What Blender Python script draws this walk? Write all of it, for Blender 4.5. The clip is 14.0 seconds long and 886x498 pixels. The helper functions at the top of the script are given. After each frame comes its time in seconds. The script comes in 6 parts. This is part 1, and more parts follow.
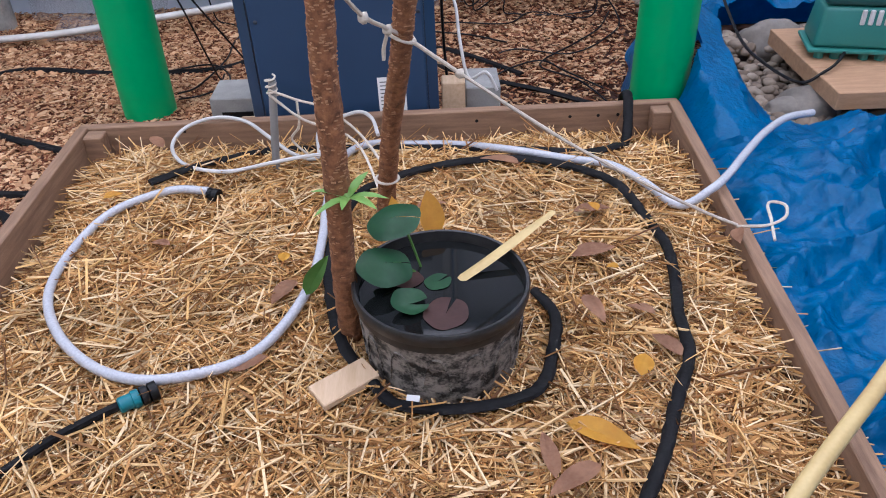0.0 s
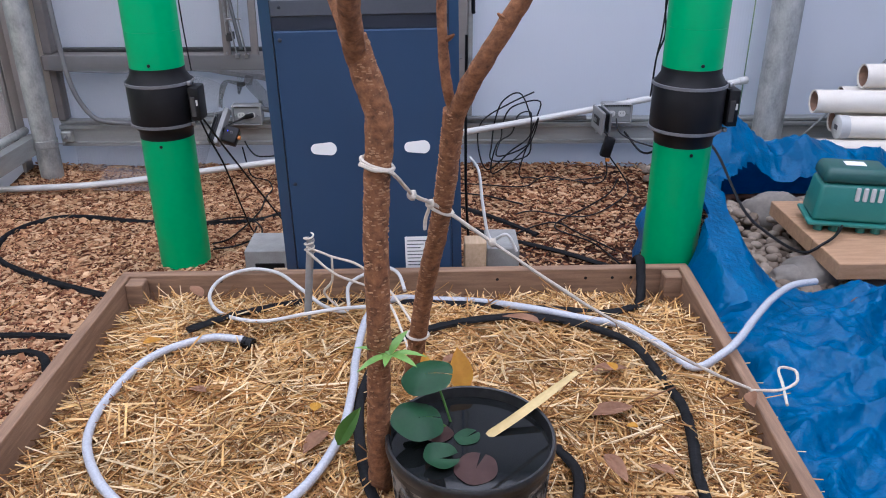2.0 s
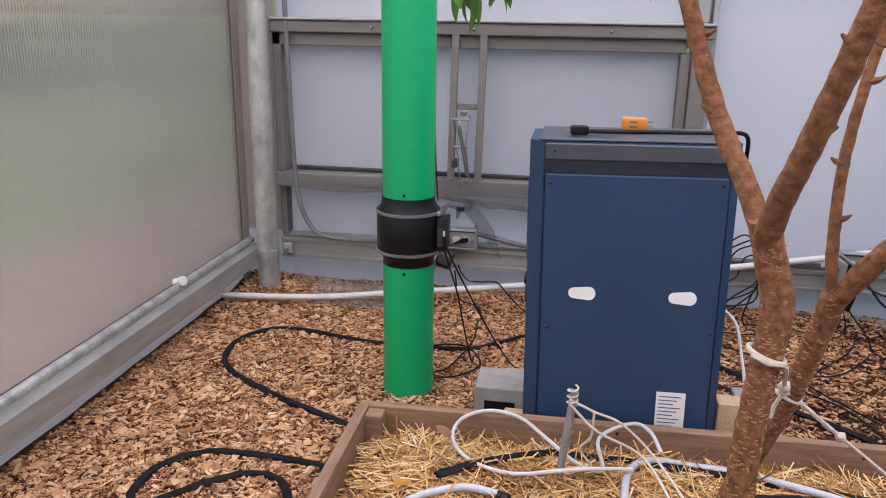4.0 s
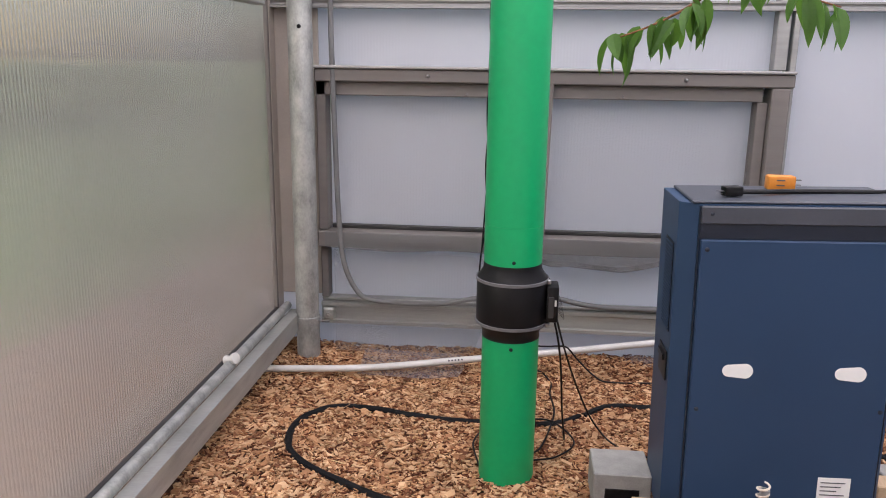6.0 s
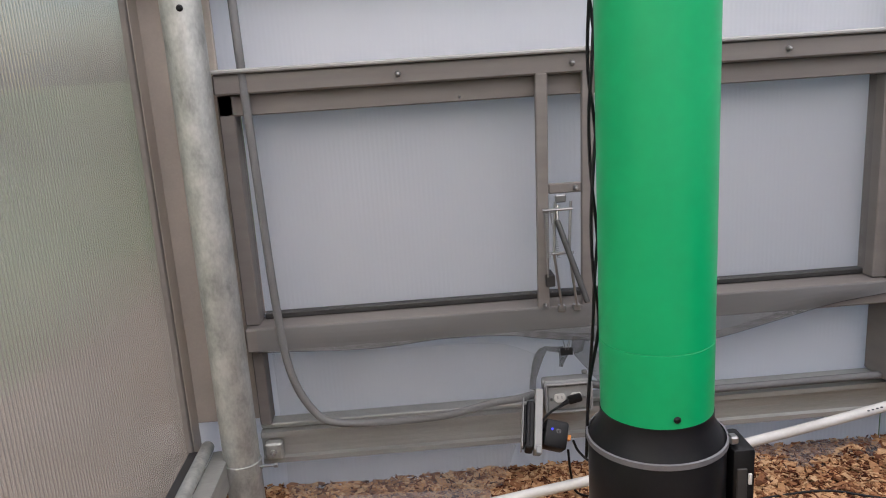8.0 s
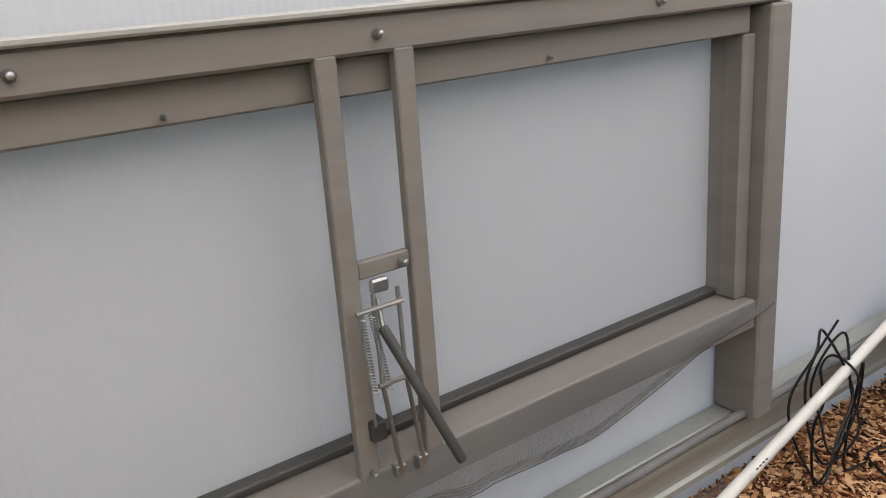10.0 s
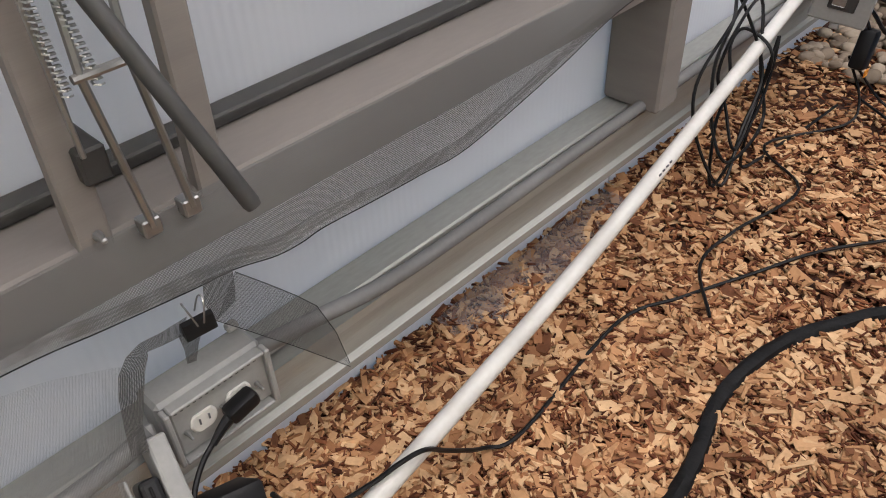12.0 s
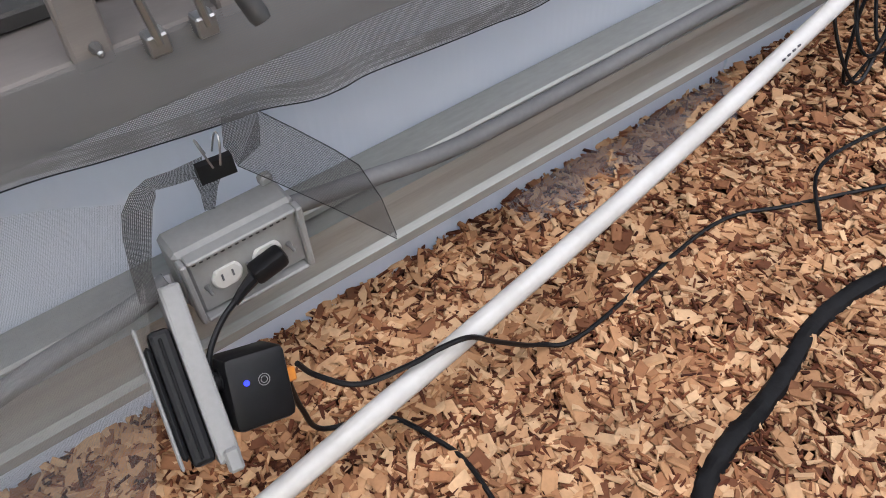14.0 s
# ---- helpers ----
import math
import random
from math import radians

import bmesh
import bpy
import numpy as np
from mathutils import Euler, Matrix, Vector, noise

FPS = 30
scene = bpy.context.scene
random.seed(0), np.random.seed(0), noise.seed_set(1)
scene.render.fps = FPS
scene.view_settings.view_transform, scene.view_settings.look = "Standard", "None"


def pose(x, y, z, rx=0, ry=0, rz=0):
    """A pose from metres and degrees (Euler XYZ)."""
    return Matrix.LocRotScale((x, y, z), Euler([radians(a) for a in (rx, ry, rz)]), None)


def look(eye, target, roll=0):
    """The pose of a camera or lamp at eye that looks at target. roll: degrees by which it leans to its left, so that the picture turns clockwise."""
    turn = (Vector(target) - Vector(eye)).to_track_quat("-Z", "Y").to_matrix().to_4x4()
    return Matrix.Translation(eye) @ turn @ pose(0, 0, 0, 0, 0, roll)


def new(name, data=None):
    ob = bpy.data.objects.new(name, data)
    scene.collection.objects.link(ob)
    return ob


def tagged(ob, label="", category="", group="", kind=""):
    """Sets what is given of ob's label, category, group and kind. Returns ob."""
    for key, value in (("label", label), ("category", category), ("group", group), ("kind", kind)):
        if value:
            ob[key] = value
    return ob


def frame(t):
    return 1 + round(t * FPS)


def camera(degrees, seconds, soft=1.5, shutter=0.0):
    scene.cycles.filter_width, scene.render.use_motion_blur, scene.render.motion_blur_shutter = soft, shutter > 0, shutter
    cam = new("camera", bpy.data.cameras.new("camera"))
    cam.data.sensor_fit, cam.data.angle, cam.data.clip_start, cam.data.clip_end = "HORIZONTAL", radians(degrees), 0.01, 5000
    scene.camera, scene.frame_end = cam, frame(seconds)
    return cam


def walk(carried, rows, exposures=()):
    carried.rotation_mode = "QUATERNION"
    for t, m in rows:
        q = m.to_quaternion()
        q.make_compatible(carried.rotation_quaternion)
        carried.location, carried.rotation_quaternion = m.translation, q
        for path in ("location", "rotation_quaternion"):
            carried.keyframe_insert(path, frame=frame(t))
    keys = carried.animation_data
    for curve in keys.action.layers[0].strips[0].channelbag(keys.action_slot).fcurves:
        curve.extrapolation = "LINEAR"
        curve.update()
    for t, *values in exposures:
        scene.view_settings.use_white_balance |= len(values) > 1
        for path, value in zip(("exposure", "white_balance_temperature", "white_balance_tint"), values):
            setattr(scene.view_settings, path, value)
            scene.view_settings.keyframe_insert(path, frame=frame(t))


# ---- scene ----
SKY, SUN, ROOF = 0.15, 1.1, 135
cam = camera(59.0, 14.0, soft=1.0)
PATH = [
    (0, (0.471, 0.176, 1.368), (0.481, 1.816, 0.222), -1.9),
    (0.5, (0.465, 0.175, 1.375), (0.469, 1.818, 0.235), -2.1),
    (1, (0.463, 0.169, 1.379), (0.469, 1.833, 0.27), -2.0),
    (1.5, (0.454, 0.14, 1.408), (0.464, 1.879, 0.42), -1.5),
    (2, (0.404, 0.084, 1.458), (0.414, 1.906, 0.635), -0.2),
    (2.5, (0.295, -0.013, 1.503), (0.234, 1.887, 0.883), 0.1),
    (3, (0.226, -0.009, 1.542), (0.068, 1.901, 0.972), 0.3),
    (3.5, (0.135, 0.093, 1.53), (-0.071, 2.001, 0.967), 0.5),
    (4, (-0.044, 0.203, 1.535), (-0.368, 2.093, 0.966), 0.9),
    (4.2, (-0.132, 0.216, 1.536), (-0.476, 2.111, 0.998), 1.3),
    (6.5, (-0.822, 0.648, 1.551), (-0.935, 2.592, 1.095), -0.7),
    (7, (-0.961, 0.962, 1.54), (-1.015, 2.911, 1.096), -2.8),
    (7.2, (-1.009, 1.123, 1.536), (-1.043, 3.072, 1.086), -3.3),
    (9.3, (-1.223, 2.814, 1.489), (-0.68, 4.661, 0.947), -3.9),
    (9.5, (-1.239, 2.913, 1.491), (-0.574, 4.715, 0.931), -4.3),
    (10, (-1.261, 3.151, 1.529), (-0.211, 4.737, 0.91), -5.0),
    (10.3, (-1.215, 3.199, 1.51), (0.027, 4.637, 0.885), -6.1),
    (10.5, (-1.158, 3.267, 1.51), (0.169, 4.61, 0.85), -6.2),
    (11, (-1.066, 3.329, 1.458), (0.319, 4.54, 0.674), -7.0),
    (11.5, (-1.001, 3.464, 1.358), (0.247, 4.633, 0.321), -6.6),
    (12, (-0.915, 3.569, 1.201), (0.178, 4.66, -0.069), -2.4),
    (12.5, (-0.843, 3.572, 1.067), (0.0, 4.672, -0.374), -2.0),
    (13, (-0.823, 3.577, 1.048), (-0.083, 4.693, -0.438), -3.8),
    (13.5, (-0.821, 3.581, 1.057), (-0.087, 4.708, -0.424), -3.9),
    (14, (-0.822, 3.581, 1.075), (-0.041, 4.725, -0.368), -4.4),
]
walk(cam, [(t, look(e, g, r)) for t, e, g, r in PATH],
     exposures=[(0, 0.55, 5500, 13), (2, 0.60, 5450, 12), (4, 0.62, 6100, 15), (7.2, 0.64, 6350, 13), (9.3, 0.70, 6400, 4), (10.5, 0.78, 6900, 6), (11.4, 0.64, 6700, 6), (12, 0.82, 6700, 7), (12.5, 0.93, 6700, 8), (14, 0.97, 6100, 8)])

# ---- world, sun, large lights ----
world = bpy.data.worlds.new("sky")
scene.world = world
world.use_nodes = True
wn = world.node_tree
sky = wn.nodes.new("ShaderNodeTexSky")
sky.sky_type = "NISHITA"
sky.sun_disc = False
sky.sun_elevation, sky.sun_rotation = radians(38), radians(200)
sky.dust_density = 4.0
wn.links.new(sky.outputs[0], wn.nodes["Background"].inputs[0])
wn.nodes["Background"].inputs[1].default_value = SKY
sun_data = bpy.data.lights.new("sun", "SUN")
sun_data.energy, sun_data.angle, sun_data.color = SUN, radians(30), (1.0, 0.95, 0.88)
sun = new("sun", sun_data)
sun.matrix_world = look((-3, -8, 7), (0, 2, 0))


def area_lamp(name, x, y, z, sx, sy, rx, ry, watts, color):
    d = bpy.data.lights.new(name, "AREA")
    d.shape, d.size, d.size_y, d.energy, d.color = "RECTANGLE", sx, sy, watts, color
    o = new(name, d)
    o.matrix_world = pose(x, y, z, rx, ry, 0)
    return o


# daylight that comes down through the translucent roof
area_lamp("roof_daylight", 0.6, 2.0, 2.86, 5.0, 4.6, 0, 0, ROOF, (1.0, 0.93, 0.96))

# ---- materials ----


def mat(name, c1, c2=None, rough=0.6, metal=0.0, scale=8.0, bump=0.2, fine=120.0, island=0.0, rand=0.0, stretch=(1, 1, 1), contrast=0.5, spec=0.5):
    """A noise-mottled surface: two colours at a coarse scale, fine grain, bump."""
    m = bpy.data.materials.new(name)
    m.use_nodes = True
    nt = m.node_tree
    n, l = nt.nodes, nt.links
    b = n["Principled BSDF"]
    b.inputs["Roughness"].default_value = rough
    b.inputs["Metallic"].default_value = metal
    b.inputs["Specular IOR Level"].default_value = spec
    c2 = c2 or tuple(v * 0.7 for v in c1)
    tc = n.new("ShaderNodeTexCoord")
    mp = n.new("ShaderNodeMapping")
    mp.inputs["Scale"].default_value = stretch
    l.new(tc.outputs["Object"], mp.inputs[0])
    big = n.new("ShaderNodeTexNoise")
    big.inputs["Scale"].default_value, big.inputs["Detail"].default_value = scale, 6
    l.new(mp.outputs[0], big.inputs[0])
    small = n.new("ShaderNodeTexNoise")
    small.inputs["Scale"].default_value, small.inputs["Detail"].default_value = fine, 3
    l.new(mp.outputs[0], small.inputs[0])
    add = n.new("ShaderNodeMath")
    add.operation = "MULTIPLY_ADD"
    l.new(small.outputs[0], add.inputs[0])
    add.inputs[1].default_value = 0.4
    l.new(big.outputs[0], add.inputs[2])
    ramp = n.new("ShaderNodeMapRange")
    ramp.inputs[1].default_value, ramp.inputs[2].default_value = 0.7 - contrast / 2, 0.7 + contrast / 2
    l.new(add.outputs[0], ramp.inputs[0])
    fac = ramp.outputs[0]
    if island or rand:
        src = n.new("ShaderNodeNewGeometry").outputs["Random Per Island"] if island else n.new("ShaderNodeObjectInfo").outputs["Random"]
        k = island or rand
        mx = n.new("ShaderNodeMath")
        mx.operation = "MULTIPLY_ADD"
        l.new(src, mx.inputs[0])
        mx.inputs[1].default_value = k
        sc = n.new("ShaderNodeMath")
        sc.operation = "MULTIPLY"
        l.new(fac, sc.inputs[0])
        sc.inputs[1].default_value = 1 - k
        l.new(sc.outputs[0], mx.inputs[2])
        fac = mx.outputs[0]
    mix = n.new("ShaderNodeMix")
    mix.data_type = "RGBA"
    l.new(fac, mix.inputs[0])
    mix.inputs[6].default_value, mix.inputs[7].default_value = (*c2, 1), (*c1, 1)
    l.new(mix.outputs[2], b.inputs["Base Color"])
    if bump:
        bp = n.new("ShaderNodeBump")
        bp.name = "relief"
        bp.inputs["Strength"].default_value, bp.inputs["Distance"].default_value = bump, 0.003
        l.new(add.outputs[0], bp.inputs["Height"])
        l.new(bp.outputs[0], b.inputs["Normal"])
    return m


def colour_ramp_mat(name, stops, rough=0.8, fine=60.0, bump=0.3):
    """Each loose piece of a heap takes its own tone from the ramp."""
    m = mat(name, (0.5, 0.5, 0.5), rough=rough, fine=fine, bump=bump, spec=0.2)
    n, l = m.node_tree.nodes, m.node_tree.links
    r = n.new("ShaderNodeValToRGB")
    while len(r.color_ramp.elements) < len(stops):
        r.color_ramp.elements.new(0.5)
    for e, (p, c) in zip(r.color_ramp.elements, stops):
        e.position, e.color = p, (*c, 1)
    l.new(n.new("ShaderNodeNewGeometry").outputs["Random Per Island"], r.inputs[0])
    mix = [x for x in n if x.bl_idname == "ShaderNodeMix"][0]
    hsv = n.new("ShaderNodeHueSaturation")
    l.new(r.outputs[0], hsv.inputs["Color"])
    hsv.inputs["Value"].default_value = 0.6
    l.new(hsv.outputs[0], mix.inputs[6])
    l.new(r.outputs[0], mix.inputs[7])
    return m


def sheet_mat(name, color, translucent, clear=0.0, rough=0.3, ribs=0.0, rib_axis="X", gloss=0.1, mottle=0.06):
    """Polycarbonate: diffuse, let-through and clear parts, with the twin wall's ribs as fine relief."""
    m = bpy.data.materials.new(name)
    m.use_nodes = True
    n, l = m.node_tree.nodes, m.node_tree.links
    out = n["Material Output"]
    n.remove(n["Principled BSDF"])
    tc = n.new("ShaderNodeTexCoord")
    nz = n.new("ShaderNodeTexNoise")
    nz.inputs["Scale"].default_value = 1.7
    l.new(tc.outputs["Object"], nz.inputs[0])
    mixc = n.new("ShaderNodeMix")
    mixc.data_type = "RGBA"
    l.new(nz.outputs[0], mixc.inputs[0])
    mixc.inputs[6].default_value = (*[v * (1 - mottle) for v in color], 1)
    mixc.inputs[7].default_value = (*color, 1)
    wave = n.new("ShaderNodeTexWave")
    wave.bands_direction = rib_axis
    wave.inputs["Scale"].default_value = 20.0
    l.new(tc.outputs["Object"], wave.inputs[0])
    bp = n.new("ShaderNodeBump")
    bp.inputs["Strength"].default_value, bp.inputs["Distance"].default_value = ribs, 0.002
    l.new(wave.outputs["Fac"], bp.inputs["Height"])
    dif = n.new("ShaderNodeBsdfDiffuse")
    tra = n.new("ShaderNodeBsdfTranslucent")
    for s in (dif, tra):
        l.new(mixc.outputs[2], s.inputs[0])
        l.new(bp.outputs[0], s.inputs["Normal"])
    a = n.new("ShaderNodeMixShader")
    a.inputs[0].default_value = translucent
    l.new(dif.outputs[0], a.inputs[1])
    l.new(tra.outputs[0], a.inputs[2])
    last = a
    if clear:
        ref = n.new("ShaderNodeBsdfRefraction")
        ref.inputs["IOR"].default_value, ref.inputs["Roughness"].default_value = 1.12, rough
        ref.inputs[0].default_value = (0.95, 0.95, 0.93, 1)
        l.new(bp.outputs[0], ref.inputs["Normal"])
        c = n.new("ShaderNodeMixShader")
        c.inputs[0].default_value = clear
        l.new(last.outputs[0], c.inputs[1])
        l.new(ref.outputs[0], c.inputs[2])
        last = c
    gl = n.new("ShaderNodeBsdfGlossy")
    gl.inputs["Roughness"].default_value = 0.25
    fr = n.new("ShaderNodeFresnel")
    fr.inputs[0].default_value = 1.3
    sc = n.new("ShaderNodeMath")
    sc.operation = "MULTIPLY"
    l.new(fr.outputs[0], sc.inputs[0])
    sc.inputs[1].default_value = gloss * 5
    g = n.new("ShaderNodeMixShader")
    l.new(sc.outputs[0], g.inputs[0])
    l.new(last.outputs[0], g.inputs[1])
    l.new(gl.outputs[0], g.inputs[2])
    l.new(g.outputs[0], out.inputs[0])
    return m


def screen_mat(name, color, pitch, solid, cover=None):
    """Insect screen: threads in two directions with open holes between them, or an even veil where they are too fine to tell apart."""
    m = bpy.data.materials.new(name)
    m.use_nodes = True
    n, l = m.node_tree.nodes, m.node_tree.links
    b = n["Principled BSDF"]
    b.inputs["Base Color"].default_value, b.inputs["Roughness"].default_value = (*color, 1), 0.7
    tc = n.new("ShaderNodeTexCoord")
    sep = n.new("ShaderNodeSeparateXYZ")
    l.new(tc.outputs["UV"], sep.inputs[0])
    bars = []
    for axis in (0, 1):
        f = n.new("ShaderNodeMath")
        f.operation = "MULTIPLY"
        f.inputs[1].default_value = 1 / pitch
        l.new(sep.outputs[axis], f.inputs[0])
        g = n.new("ShaderNodeMath")
        g.operation = "FRACT"
        l.new(f.outputs[0], g.inputs[0])
        h = n.new("ShaderNodeMath")
        h.operation = "LESS_THAN"
        h.inputs[1].default_value = solid
        l.new(g.outputs[0], h.inputs[0])
        bars.append(h)
    mx = n.new("ShaderNodeMath")
    mx.operation = "MAXIMUM"
    l.new(bars[0].outputs[0], mx.inputs[0])
    l.new(bars[1].outputs[0], mx.inputs[1])
    tr = n.new("ShaderNodeBsdfTransparent")
    ms = n.new("ShaderNodeMixShader")
    if cover is None:
        l.new(mx.outputs[0], ms.inputs[0])
    else:
        ms.inputs[0].default_value = cover
    l.new(tr.outputs[0], ms.inputs[1])
    l.new(b.outputs[0], ms.inputs[2])
    l.new(ms.outputs[0], n["Material Output"].inputs[0])
    return m


